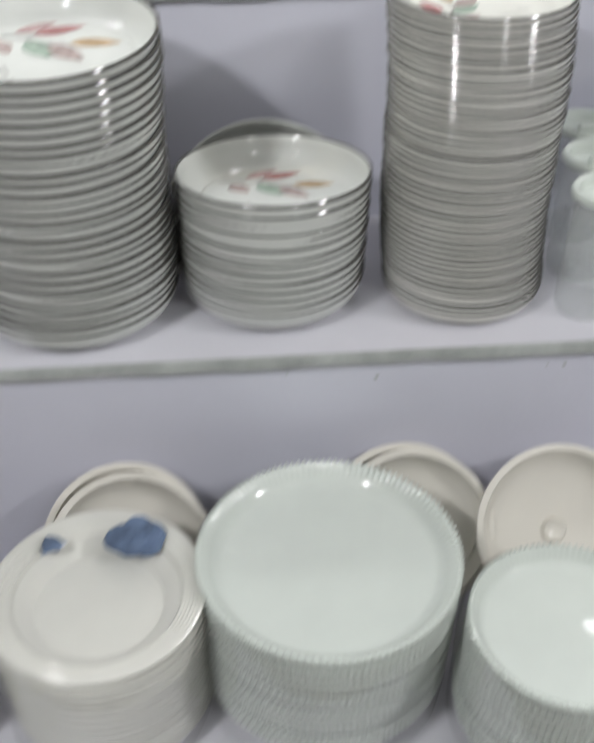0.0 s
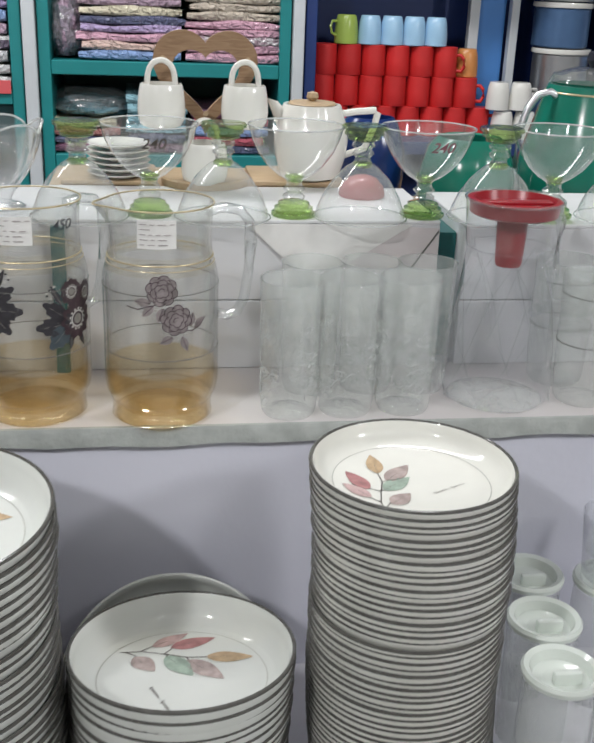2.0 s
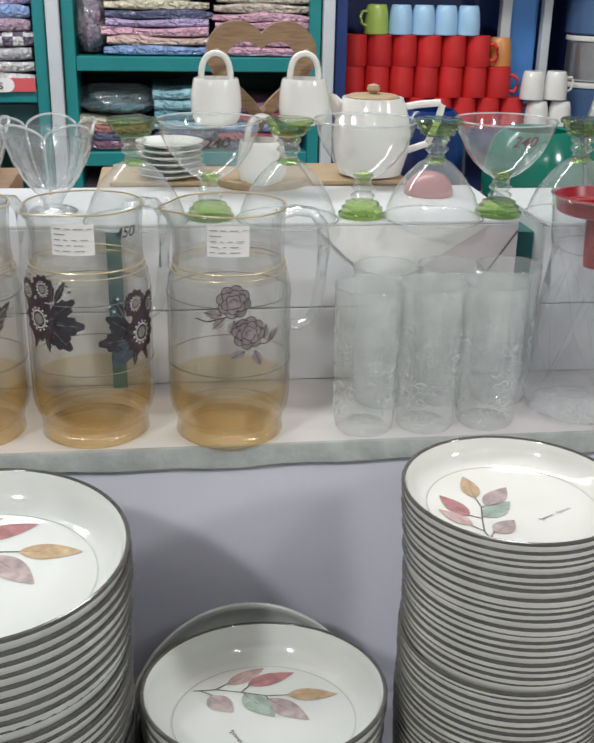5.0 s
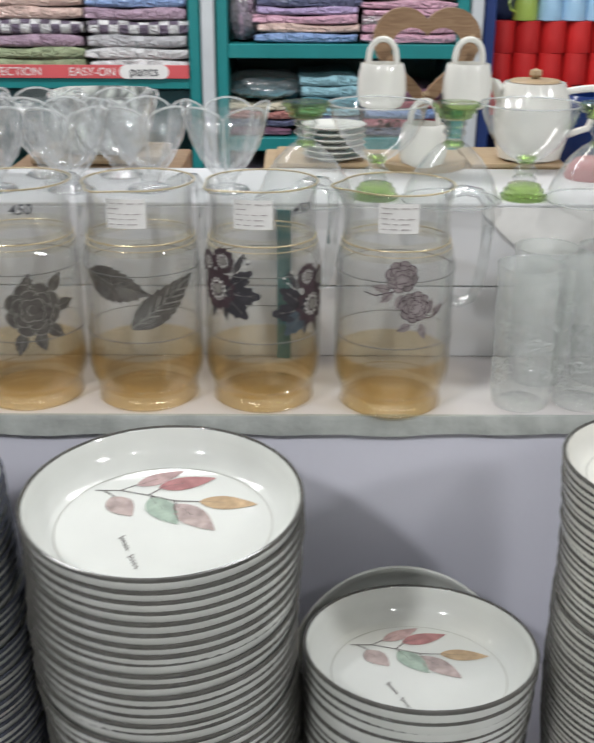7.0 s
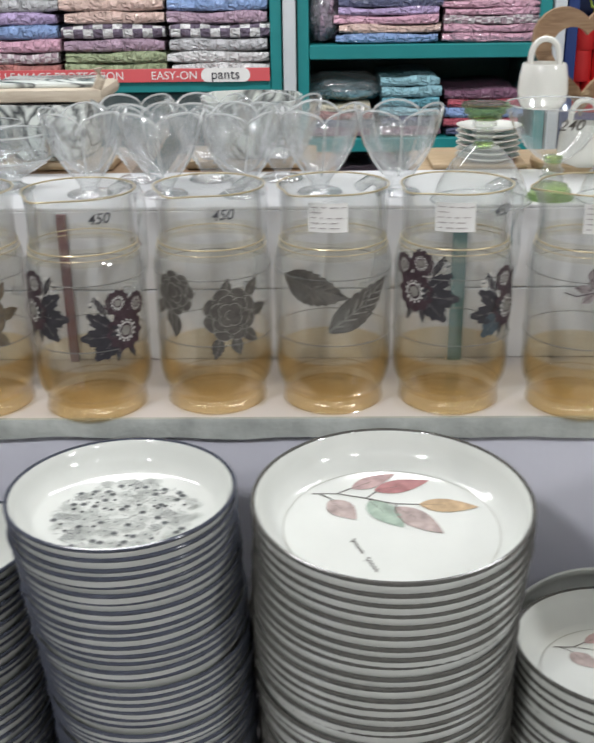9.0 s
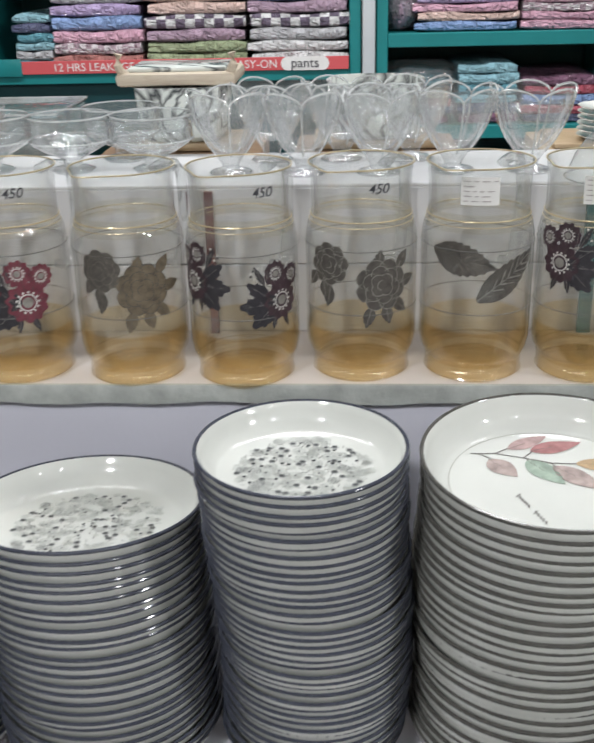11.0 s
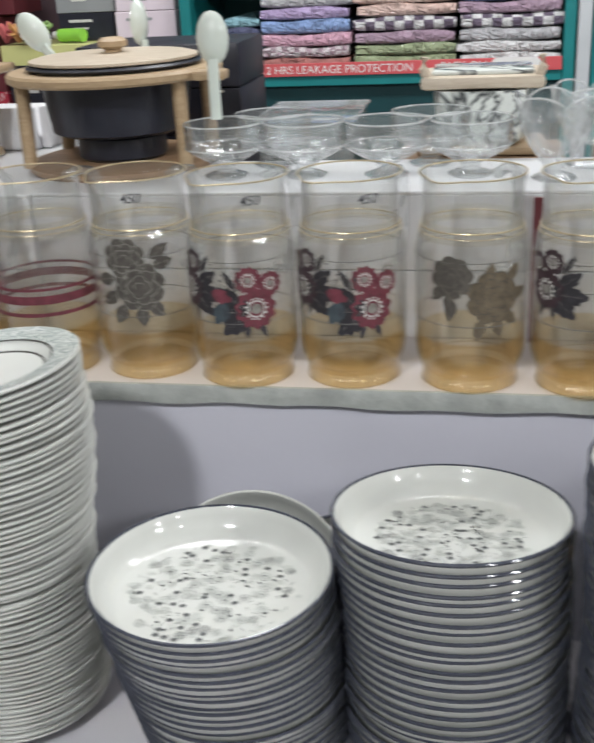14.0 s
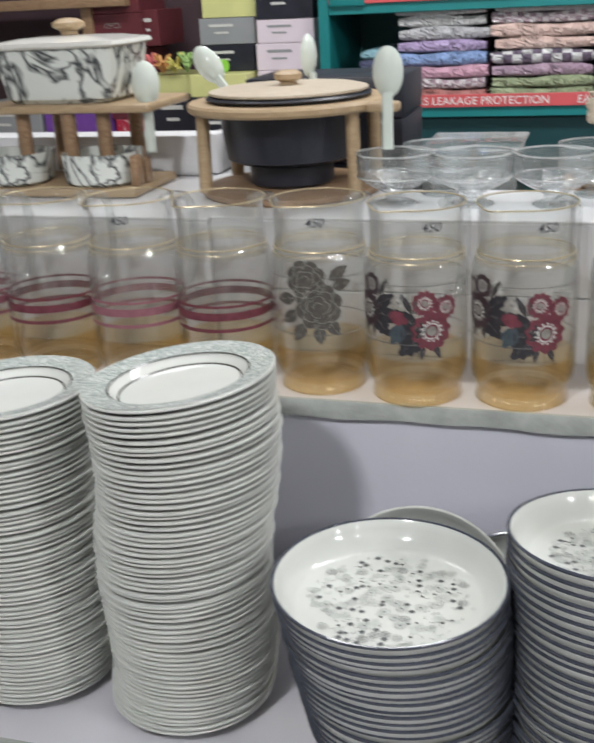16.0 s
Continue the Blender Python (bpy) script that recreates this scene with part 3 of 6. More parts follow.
def leaf_spray(parent, z, scale, turn):
    """Six autumn leaves on a forked stem, a thin ring and a line of handwriting."""
    shapes = []
    def spray_leaf(x, y, tx, ty, width, index):
        length, a = math.hypot(tx - x, ty - y), math.atan2(ty - y, tx - x)
        rim = []
        for i in range(21):
            t = i / 20
            rim.append((length * t, width / 2 * math.sin(math.pi * t ** 0.85) ** 0.85 * (1 - 0.25 * t)))
        path = rim + [(p, -q) for p, q in rim[-2:0:-1]]
        shapes.append(([(x + p * math.cos(a) - q * math.sin(a), y + p * math.sin(a) + q * math.cos(a)) for p, q in path], 1, index))
        shapes.extend((q, 2, 5) for q in stroke([(x, y), (x + 0.45 * (tx - x), y + 0.45 * (ty - y))], 0.0004))
    stems = [[(-0.060, 0.047), (-0.040, 0.047), (-0.017, 0.040), (0.005, 0.032), (0.026, 0.031)], [(-0.040, 0.047), (-0.026, 0.057)], [(-0.017, 0.040), (-0.007, 0.052)], [(-0.054, 0.047), (-0.041, 0.036)], [(-0.015, 0.040), (-0.012, 0.031)], [(0.004, 0.032), (0.009, 0.023)]]
    for line in stems:
        shapes.extend((q, 0, 5) for q in stroke(line, 0.0012))
    spray_leaf(-0.028, 0.054, 0.008, 0.077, 0.018, 4)
    spray_leaf(-0.010, 0.051, 0.035, 0.066, 0.021, 0)
    spray_leaf(0.024, 0.031, 0.070, 0.027, 0.021, 1)
    spray_leaf(-0.046, 0.037, -0.026, 0.010, 0.024, 3)
    spray_leaf(-0.015, 0.036, 0.010, -0.001, 0.025, 2)
    spray_leaf(0.005, 0.027, 0.039, -0.009, 0.025, 3)
    written = []
    for u0, u1, waves in ((0.0, 0.44, 6), (0.58, 1.0, 5)):
        line = []
        for i in range(waves * 6 + 1):
            u = u0 + (u1 - u0) * i / (waves * 6)
            swing = math.sin(2 * math.pi * i / 6) * (0.0030 if i < 7 else 0.0016)
            line.append((-0.030 + 0.017 * u + 0.9 * swing, -0.016 - 0.040 * u + 0.4 * swing))
        written.extend((q, 0, 0) for q in stroke(line, 0.0006))
    c, s = math.cos(radians(turn)), math.sin(radians(turn))
    def where(u, v, k):
        u, v = u * scale, v * scale
        return (u * c - v * s, u * s + v * c, z + 0.0002 * (k + 1))
    part("leaf_print", lay(shapes, where), [LEAF_RED, LEAF_TAN, LEAF_GREEN, LEAF_MAUVE, LEAF_ROSE, STEM], parent, "autumn leaf print in red, tan, green and mauve", smooth=False)
    part("signature", lay(written, where), STEM, parent, "thin handwritten line", smooth=False)


def ring_line(parent, z, r):
    part("ring_line", lay([(q, 0, 0) for q in hoop(0, 0, r, 0.0009, 64)], on_flat(z)), RING_GREY, parent, "thin grey line round the well", smooth=False)


def dot_print(parent, z, r, seed):
    """A round field of grey flowers with ringed eyes, clusters of dots, black dots and twigs over pale blossoms."""
    rng = random.Random(seed)
    shapes, taken = [], []
    def spots(count, gap, inner, outer):
        made, tries = [], 0
        while len(made) < count and tries < 4000:
            tries += 1
            a, d = rng.uniform(0, 2 * math.pi), r * math.sqrt(rng.uniform(inner ** 2, outer ** 2))
            x, y = d * math.cos(a), d * math.sin(a)
            if all(math.hypot(x - p, y - q) > gap + g for p, q, g in taken):
                taken.append((x, y, gap))
                made.append((x, y))
        return made
    for k in range(120):
        a, d = rng.uniform(0, 2 * math.pi), r * math.sqrt(rng.random())
        shapes.append((disc(d * math.cos(a), d * math.sin(a), rng.uniform(0.0025, 0.0045), 20, 0.2, 6, a), 0, 2))
    for x, y in spots(18, 0.0045, 0.0, 0.80):
        for k in range(16):
            a = 2 * math.pi * k / 16
            shapes.append((petal(x + 0.0034 * math.cos(a), y + 0.0034 * math.sin(a), 0.0026, 0.0011, a, 6), 1, 0))
        shapes.extend((q, 1, 0) for q in hoop(x, y, 0.0029, 0.0004, 16))
        shapes.append((disc(x, y, 0.0019, 12, 0.2, 6), 1, 0))
        shapes.append((disc(x, y, 0.0008, 7), 2, 1))
    for n, (x, y) in enumerate(spots(26, 0.0034, 0.2, 0.97)):
        tone = 3 if n % 3 == 0 else 0
        for row in range(3):
            for k in range(1 if row == 0 else 6 * row):
                a = 2 * math.pi * k / max(6 * row, 1)
                shapes.append((disc(x + 0.0021 * row * math.cos(a), y + 0.0021 * row * math.sin(a), 0.0008, 6), 1, tone))
    for x, y in spots(34, 0.0024, 0.1, 0.95):
        for k in range(6):
            a = 2 * math.pi * k / 6
            shapes.append((petal(x, y, 0.0032, 0.0026, a, 7), 1, 3))
        shapes.append((disc(x, y, 0.0013, 8), 2, 1))
    for x, y in spots(24, 0.0017, 0.0, 0.85):
        shapes.append((disc(x, y, rng.uniform(0.0013, 0.0019), 8), 2, 1))
    for x, y in spots(90, 0.0013, 0.0, 0.95):
        a = rng.uniform(0, math.pi)
        for k in (-1, 0, 1):
            shapes.append((petal(x + 0.0016 * k * math.cos(a), y + 0.0016 * k * math.sin(a), 0.0017, 0.0009, a + 0.9, 6), 1, 3))
    part("flower_print", lay(shapes, on_flat(z)), [DOT_GREY, DOT_BLACK, DOT_PALE, DOT_MID], parent, "grey ringed flowers, dot clusters and black dots", smooth=False)


def stack(name, mesh, place, count, pitch, label, group, lean, seed, decorate=None, tilt=(0, 0), wobble=0.0012):
    """count plates on one another from place upwards; lean(k) gives the drift in x and y of plate k."""
    rng = random.Random(seed)
    slip = (0.0, 0.0)
    for k in range(count):
        dx, dy = lean(k / max(count - 1, 1))
        top = k == count - 1
        part_way = k / max(count - 1, 1)
        if k % 5 == 4 and k < count - 4:
            slip = (rng.uniform(-0.0008, 0.0008), rng.uniform(-0.0006, 0.0006))
        elif k >= count - 4:
            slip = (0.0, 0.0)
        dx, dy = dx + slip[0], dy + slip[1]
        ob = new(name, mesh)
        ob.matrix_basis = pose(place[0] + dx + rng.uniform(-wobble, wobble) * (0.3 if k >= count - 3 else 1), place[1] + dy + rng.uniform(-wobble, wobble) * (0.3 if k >= count - 3 else 1), place[2] + (k if k == 0 or k >= count - 1 else k + rng.uniform(-0.16, 0.0 if k >= count - 3 else 0.16)) * pitch, tilt[0] * part_way + rng.uniform(-0.12, 0.12), tilt[1] * part_way + rng.uniform(-0.12, 0.12)) @ pose(0, 0, 0, 0, 0, 0 if top else rng.uniform(0, 360))
        tagged(ob, label + (", top of its stack" if top else ""), "plate", group)
        if top and decorate:
            decorate(ob)


R_MESH = coupe_plate_mesh("side_plate", 0.0845, 0.024, PLATE_WARM, RIM_GREY, 0.0021, 0.15)
S_MESH = coupe_plate_mesh("dessert_plate", 0.0965, 0.035, PLATE_WHITE, RIM_GREY, 0.0032, 0.25)
B_MESH = coupe_plate_mesh("dinner_plate", 0.106, 0.033, PLATE_WHITE, RIM_GREY, 0.0030, 0.25)
M2_MESH = coupe_plate_mesh("side_plate", 0.0842, 0.028, PLATE_WHITE, RIM_DARK, 0.0026, 0.62)
M1_MESH = coupe_plate_mesh("soup_plate", 0.1015, 0.030, PLATE_WHITE, RIM_DARK, 0.0028, 0.56)
N_MESH = coupe_plate_mesh("soup_plate", 0.1045, 0.030, PLATE_WHITE, RIM_DARK, 0.0028, 0.62)
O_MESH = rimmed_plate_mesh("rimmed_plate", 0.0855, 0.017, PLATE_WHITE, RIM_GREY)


def leafy(scale, turn, r):
    def fit_out(ob):
        leaf_spray(ob, 0.0052, scale, turn)
        ring_line(ob, 0.0052, r)
    return fit_out


def dotted(r, seed):
    return lambda ob: dot_print(ob, 0.0052, r, seed)


def patterned(ob):
    r = 0.0855
    part("rim_pattern", lathe([(0.985 * r, 0.0181), (0.735 * r, 0.0143)], 64), RIM_PATTERN, ob, "grey scroll pattern round the rim")
    part("ring_line", lathe([(0.735 * r, 0.0146), (0.715 * r, 0.0138)], 64), RIM_GREY, ob, "dark grey line inside the rim")


stack("side_plate", R_MESH, (0.249, 0.893, Z1), 49, 0.00622, "white side plate with a grey rim line", "tall stack of grey-rimmed side plates", lambda u: (-0.014 * u - 0.003 * math.sin(6 * u), -0.006 * u), 1, leafy(0.74, 95, 0.064), wobble=0.0007)
stack("dessert_plate", S_MESH, (0.048, 0.905, Z1), 14, 0.00922, "white deep plate with dark rim", "low stack of leaf plates", lambda u: (0.002 * u, -0.02 * u), 2, leafy(0.90, 0, 0.072), tilt=(-6, 0))
stack("dinner_plate", B_MESH, (-0.155, 0.898, Z1), 29, 0.00970, "white dinner plate with dark rim", "stack of leaf dinner plates", lambda u: (0.002 * u + 0.002 * math.sin(9 * u), -0.028 * u), 3, leafy(1.0, 0, 0.0815), tilt=(3, 0))
stack("side_plate", M2_MESH, (-0.347, 0.892, Z1), 38, 0.00792, "white side plate with a black rim", "tall stack of black-rimmed side plates", lambda u: (0.004 * math.sin(5 * u), -0.040 * u), 4, dotted(0.055, 11))
stack("soup_plate", M1_MESH, (-0.533, 0.895, Z1), 26, 0.00870, "white soup plate with a black rim", "stack of black-rimmed soup plates", lambda u: (-0.006 * u, -0.006 * u), 5, dotted(0.066, 12), tilt=(-6, 0))
stack("soup_plate", N_MESH, (-0.724, 0.888, Z1), 22, 0.00865, "white soup plate with a black rim", "low stack of black-rimmed soup plates", lambda u: (-0.012 * u, -0.050 * u), 6, dotted(0.074, 13))
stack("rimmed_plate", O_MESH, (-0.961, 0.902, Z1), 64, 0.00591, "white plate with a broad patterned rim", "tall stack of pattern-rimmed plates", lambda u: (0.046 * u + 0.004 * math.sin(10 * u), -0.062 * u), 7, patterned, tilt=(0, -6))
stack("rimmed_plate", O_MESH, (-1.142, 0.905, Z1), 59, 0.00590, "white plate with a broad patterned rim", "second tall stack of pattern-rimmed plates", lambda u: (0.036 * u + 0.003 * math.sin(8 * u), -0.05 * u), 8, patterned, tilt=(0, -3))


def leaning_plate(name, mesh, place, tilt, label, turn=0.0):
    ob = new(name, mesh)
    ob.matrix_basis = pose(*place, 0, 0, turn) @ pose(0, 0, 0, tilt, 0, 0)
    return tagged(ob, label, "plate")


B_PLAIN = coupe_plate_mesh("dinner_plate", 0.106, 0.033, PLATE_WHITE, PLATE_WHITE, 0.0030, 0.25)
N_PLAIN = coupe_plate_mesh("soup_plate", 0.1045, 0.030, PLATE_WHITE, PLATE_WHITE, 0.0028, 0.62)
leaning_plate("dinner_plate", B_PLAIN, (0.044, 0.956, Z1 + 0.053), 50, "white plate propped against the riser behind a low stack")
leaning_plate("soup_plate", N_PLAIN, (-0.732, 0.972, Z1 + 0.090), 60, "white plate propped against the riser behind a low stack")
leaning_plate("soup_plate", M1_MESH, (-0.632, 1.00, Z1 + 0.062), 64, "white plate propped upright between two stacks")

# ---- bottom step: pleated plates and leaning bowls ----
BIG_RIBBED = ribbed_plate_mesh("pleated_plate", 0.124, 0.030, PLATE_PALE, 120)
SMALL_RIBBED = ribbed_plate_mesh("pleated_plate", 0.092, 0.028, PLATE_PALE, 96)
BANDED = rimmed_plate_mesh("banded_plate", 0.100, 0.026, PLATE_WARM, PLATE_WARM, 0.78)
stack("pleated_plate", BIG_RIBBED, (0.081, 0.640, Z0), 14, 0.0118, "white pleated plate in film", "stack of pleated plates", lambda u: (0, -0.012 * u), 21)
stack("pleated_plate", SMALL_RIBBED, (0.292, 0.558, Z0), 13, 0.0112, "small white pleated plate in film", "stack of small pleated plates", lambda u: (0, -0.01 * u), 22)
stack("banded_plate", BANDED, (-0.132, 0.618, Z0), 15, 0.0105, "cream plate with ringed rim", "stack of cream ringed plates", lambda u: (0, -0.01 * u), 23, lambda ob: [part("raised_ring", ring(0.079 + 0.0035 * k, 0.0212 + 0.0009 * k, 0.0009, 64), PLATE_WARM, ob) for k in range(6)])
stack("banded_plate", BANDED, (-0.36, 0.60, Z0), 10, 0.0105, "cream plate with a broad ringed rim", "end stack of cream ringed plates", lambda u: (0, 0), 24)
for x, y, r, top in ((0.077, 0.634, 0.1275, 0.775), (0.289, 0.553, 0.0955, 0.758), (-0.135, 0.613, 0.1025, 0.768)):
    film = part("film_wrap", lathe([(r - 0.004, 0.0), (r, 0.02), (r, 0.06), (r + 0.001, 0.11), (r, top - Z0 - 0.012), (r - 0.003, top - Z0 - 0.002)], 40, wave=lambda a, k: 1 + 0.006 * math.sin(7 * a + k) + 0.004 * math.sin(17 * a)), WRAP)
    film.location = (x, y, Z0 + 0.0006)
    tagged(film, "clear shrink film wrapped round a stack of plates", "film", "film round the bottom stacks")
sticker = thing("flower_sticker", (-0.100, 0.668, 0.774), "crumpled blue foil flower stuck on film over plates", "sticker")
flower = bmesh.new()
for k in range(6):
    a = k * 1.05 + 0.3
    lathe([(0, 0.004), (0.013, 0.005), (0.016, 0.0), (0.012, -0.003)], 10, flower)
    for v in flower.verts[-31:]:
        v.co += Vector((0.015 * math.cos(a), 0.009 * math.sin(a), 0.004 * math.sin(k * 2.3)))
part("petals", flower, BLUE_FLOWER, sticker)
scrap = lathe([(0, 0.006), (0.008, 0.005), (0.011, 0.001), (0.008, -0.002)], 9, wave=lambda a, k: 1 + 0.3 * math.sin(3 * a + k))
part("foil_scrap", scrap, BLUE_FLOWER, sticker, "small crumpled piece of blue foil").location = (-0.078, -0.004, 0.001)


def bowl_mesh(name, r, h, mat, dimple=False):
    profile = [(0, 0.0), (0.35 * r, 0.0), (0.40 * r, 0.004), (0.75 * r, 0.35 * h), (0.95 * r, 0.8 * h), (r, h), (r + 0.004, h + 0.002), (r + 0.004, h + 0.005), (r - 0.003, h + 0.005), (0.90 * r, 0.78 * h), (0.70 * r, 0.38 * h), (0.35 * r, 0.007)]
    profile += [(0.16 * r, 0.006), (0.13 * r, 0.012), (0.10 * r, 0.010), (0, 0.009)] if dimple else [(0, 0.006)]
    ob = part(name, lathe(profile, 56), mat)
    mesh = ob.data
    bpy.data.objects.remove(ob)
    return mesh


LEAN_BOWL = bowl_mesh("serving_bowl", 0.083, 0.030, PLATE_CREAM)
LEAN_LID = bowl_mesh("serving_lid", 0.088, 0.034, PLATE_CREAM, True)
for x, y, mesh, tilt, label in ((-0.118, 0.752, LEAN_BOWL, 52, "cream bowl leaning against the white riser"), (-0.112, 0.735, LEAN_BOWL, 50, "cream bowl nested against another leaning bowl"), (0.175, 0.762, LEAN_BOWL, 55, "cream bowl leaning against the white riser"), (0.183, 0.748, LEAN_BOWL, 52, "cream bowl nested against another leaning bowl"), (0.338, 0.730, LEAN_LID, 46, "round cream lid with a central knob leaning against the riser")):
    ob = new("serving_bowl", mesh)
    ob.matrix_basis = pose(x, y, Z0 + 0.080, tilt, 0, 0)
    tagged(ob, label, "bowl", "leaning cream bowls")

# ---- glass jugs on the top shelf ----
JR = 0.0535
JUG = [(0.042, 0.0005), (0.0440, 0.0008), (0.0458, 0.002), (0.0470, 0.007), (0.0470, 0.017), (0.0480, 0.0215), (0.0520, 0.0285), (JR, 0.038), (JR, 0.060), (JR, 0.10), (JR, 0.130), (0.0530, 0.141), (0.0512, 0.149), (0.0488, 0.155), (0.0476, 0.160), (0.0472, 0.168), (0.0474, 0.186), (0.0482, 0.199), (0.0495, 0.2072)]


def jug_lip(a, k):
    """Draws the rim out into a pouring lip on the side away from the handle."""
    d = abs(math.atan2(math.sin(a - math.pi), math.cos(a - math.pi)))
    return 1 + (0.22 if k == 18 else 0.12 if k == 17 else 0.0) * math.exp(-(d / 0.28) ** 2)


def make_mesh(name, bm, mat):
    ob = part(name, bm, mat)
    mesh = ob.data
    bpy.data.objects.remove(ob)
    return mesh


def child(name, mesh, parent, m=None, label=""):
    ob = new(name, mesh)
    ob.parent = parent
    if m is not None:
        ob.matrix_basis = m
    if label:
        ob["label"] = label
    return ob


JUG_IN = [(0.0440, 0.014), (0.0448, 0.020), (0.0494, 0.030), (JR - 0.0026, 0.039), (JR - 0.0026, 0.10), (JR - 0.0026, 0.130), (0.0504, 0.141), (0.0486, 0.149), (0.0462, 0.155), (0.0451, 0.160), (0.0448, 0.168), (0.0450, 0.186), (0.0458, 0.199), (0.0476, 0.2070)]
JUG_BASE = make_mesh("base", lathe([(0, 0.0004), (0.0435, 0.0004), (0.0440, 0.006), (0.0400, 0.0085), (0, 0.0075)], 48), AMBER_BASE)
JUG_BODY = make_mesh("body", lathe(JUG + JUG_IN[::-1], 56, wave=lambda a, k: jug_lip(a, {18: 18, 17: 17, 19: 18, 20: 17}.get(k, 0))), JUG_GLASS)
JUG_HANDLE = make_mesh("handle", tube([(0.044, 0, 0.196), (0.060, 0, 0.199), (0.076, 0, 0.196), (0.085, 0, 0.185), (0.087, 0, 0.165), (0.085, 0, 0.135), (0.081, 0, 0.110), (0.074, 0, 0.097), (0.064, 0, 0.094), (0.055, 0, 0.097)], 0.0065, 10, flat=0.75), CUT_GLASS)
FOOT_LINE = make_mesh("foot_line", ring(0.0474, 0.0, 0.0006), NECK_STAIN)
NECK_AMBER = make_mesh("neck_band", lathe([(0.0516, 0.1490), (0.0492, 0.1552), (0.0480, 0.1602), (0.0476, 0.1650)], 56), NECK_STAIN)
NECK_GOLD = make_mesh("neck_band", ring(0.0484, 0.1590, 0.0007), GOLD)
NECK_LOW = make_mesh("neck_band", ring(0.0497, 0.1540, 0.0004), GOLD)
RIM_GOLD = make_mesh("rim", tube([(0.0495 * jug_lip(a, 18) * math.cos(a), 0.0495 * jug_lip(a, 18) * math.sin(a), 0.2072) for a in (2 * math.pi * i / 56 for i in range(56))], 0.0008, 6, closed=True), GOLD)
FINE_LINE = make_mesh("etched_line", ring(JR + 0.0001, 0.0, 0.00045), LINE_GREY)


def bloom(s, x, y, r, index, layer=3):
    """An open flower with scalloped petals, a pale dotted ring and a grey eye."""
    s.append((disc(x, y, r, 66, 0.085, 11, x * 200), layer, index))
    for k in range(11):
        a = 2 * math.pi * k / 11
        s.extend((b, layer + 1, 2) for b in stroke([(x + 0.62 * r * math.cos(a), y + 0.62 * r * math.sin(a)), (x + 0.90 * r * math.cos(a), y + 0.90 * r * math.sin(a))], 0.0004))
    s.extend((b, layer + 1, 3) for b in hoop(x, y, 0.38 * r, 0.07 * r, 18))
    for k in range(13):
        a = 2 * math.pi * k / 13
        s.append((disc(x + 0.53 * r * math.cos(a), y + 0.53 * r * math.sin(a), 0.065 * r, 6), layer + 1, 3))
    s.append((disc(x, y, 0.27 * r, 12), layer + 1, 5))


def daisy_bunch(s, cx, cy, side, petals, leaf, low_leaf, g=1.2):
    """One large and two small daisies with saw-edged leaves to one side and a sprig above; side mirrors it."""
    def at(u, v):
        return cx + side * g * u, cy + g * v
    for u, v, length, width, angle, tone in ((-0.002, -0.001, 0.021, 0.013, 142, leaf), (-0.002, -0.005, 0.022, 0.016, 180, leaf), (0.000, -0.006, 0.021, 0.017, 224, low_leaf), (0.004, -0.004, 0.012, 0.014, 160, leaf), (0.002, -0.012, 0.012, 0.005, 262, leaf), (0.010, -0.013, 0.012, 0.005, 292, leaf), (-0.006, 0.010, 0.016, 0.005, 118, leaf), (-0.004, 0.010, 0.014, 0.004, 92, leaf)):
        a = radians(angle if side > 0 else 180 - angle)
        s.append((jagged(*at(u, v), g * length, g * width, a, 4, 0.16), 1, tone))
        p, q = at(u, v)
        s.extend((b, 2, 5) for b in stroke([(p, q), (p + 0.8 * g * length * math.cos(a), q + 0.8 * g * length * math.sin(a))], 0.0004))
    bloom(s, *at(0.003, 0.018), 0.0092 * g, petals)
    bloom(s, *at(0.019, 0.014), 0.0086 * g, petals)
    bloom(s, *at(0.008, -0.003), 0.0142 * g, petals, 5)
    for k in range(6):
        t = k / 5
        s.append((disc(*at(-0.010 - 0.007 * math.sin(3 * t), 0.014 + 0.010 * t), 0.0011, 7), 2, 3 if k % 2 else leaf))


def daisies(right, teal, left_at, right_at):
    """Two bunches of open flowers with pale-ringed eyes and dark leaves."""
    s = []
    daisy_bunch(s, *left_at, -1, 0, 6, 6)
    daisy_bunch(s, *right_at, 1, right, 6, 4 if teal and not right else 6, 1.3 if right else 1.2)
    if right == 1:
        x, y = (left_at[0] + right_at[0]) / 2, (left_at[1] + right_at[1]) / 2
        s.append((jagged(x - 0.006, y + 0.004, 0.019, 0.015, radians(-20), 3, 0.15), 3, 1))
        s.append((jagged(x + 0.008, y - 0.006, 0.022, 0.017, radians(240), 4, 0.12), 2, 4))
    return s, [PLUM, PRINT_RED, PRINT_GREY, PRINT_WHITE, PRINT_TEAL, PRINT_GREY_LIGHT, PRINT_INK]


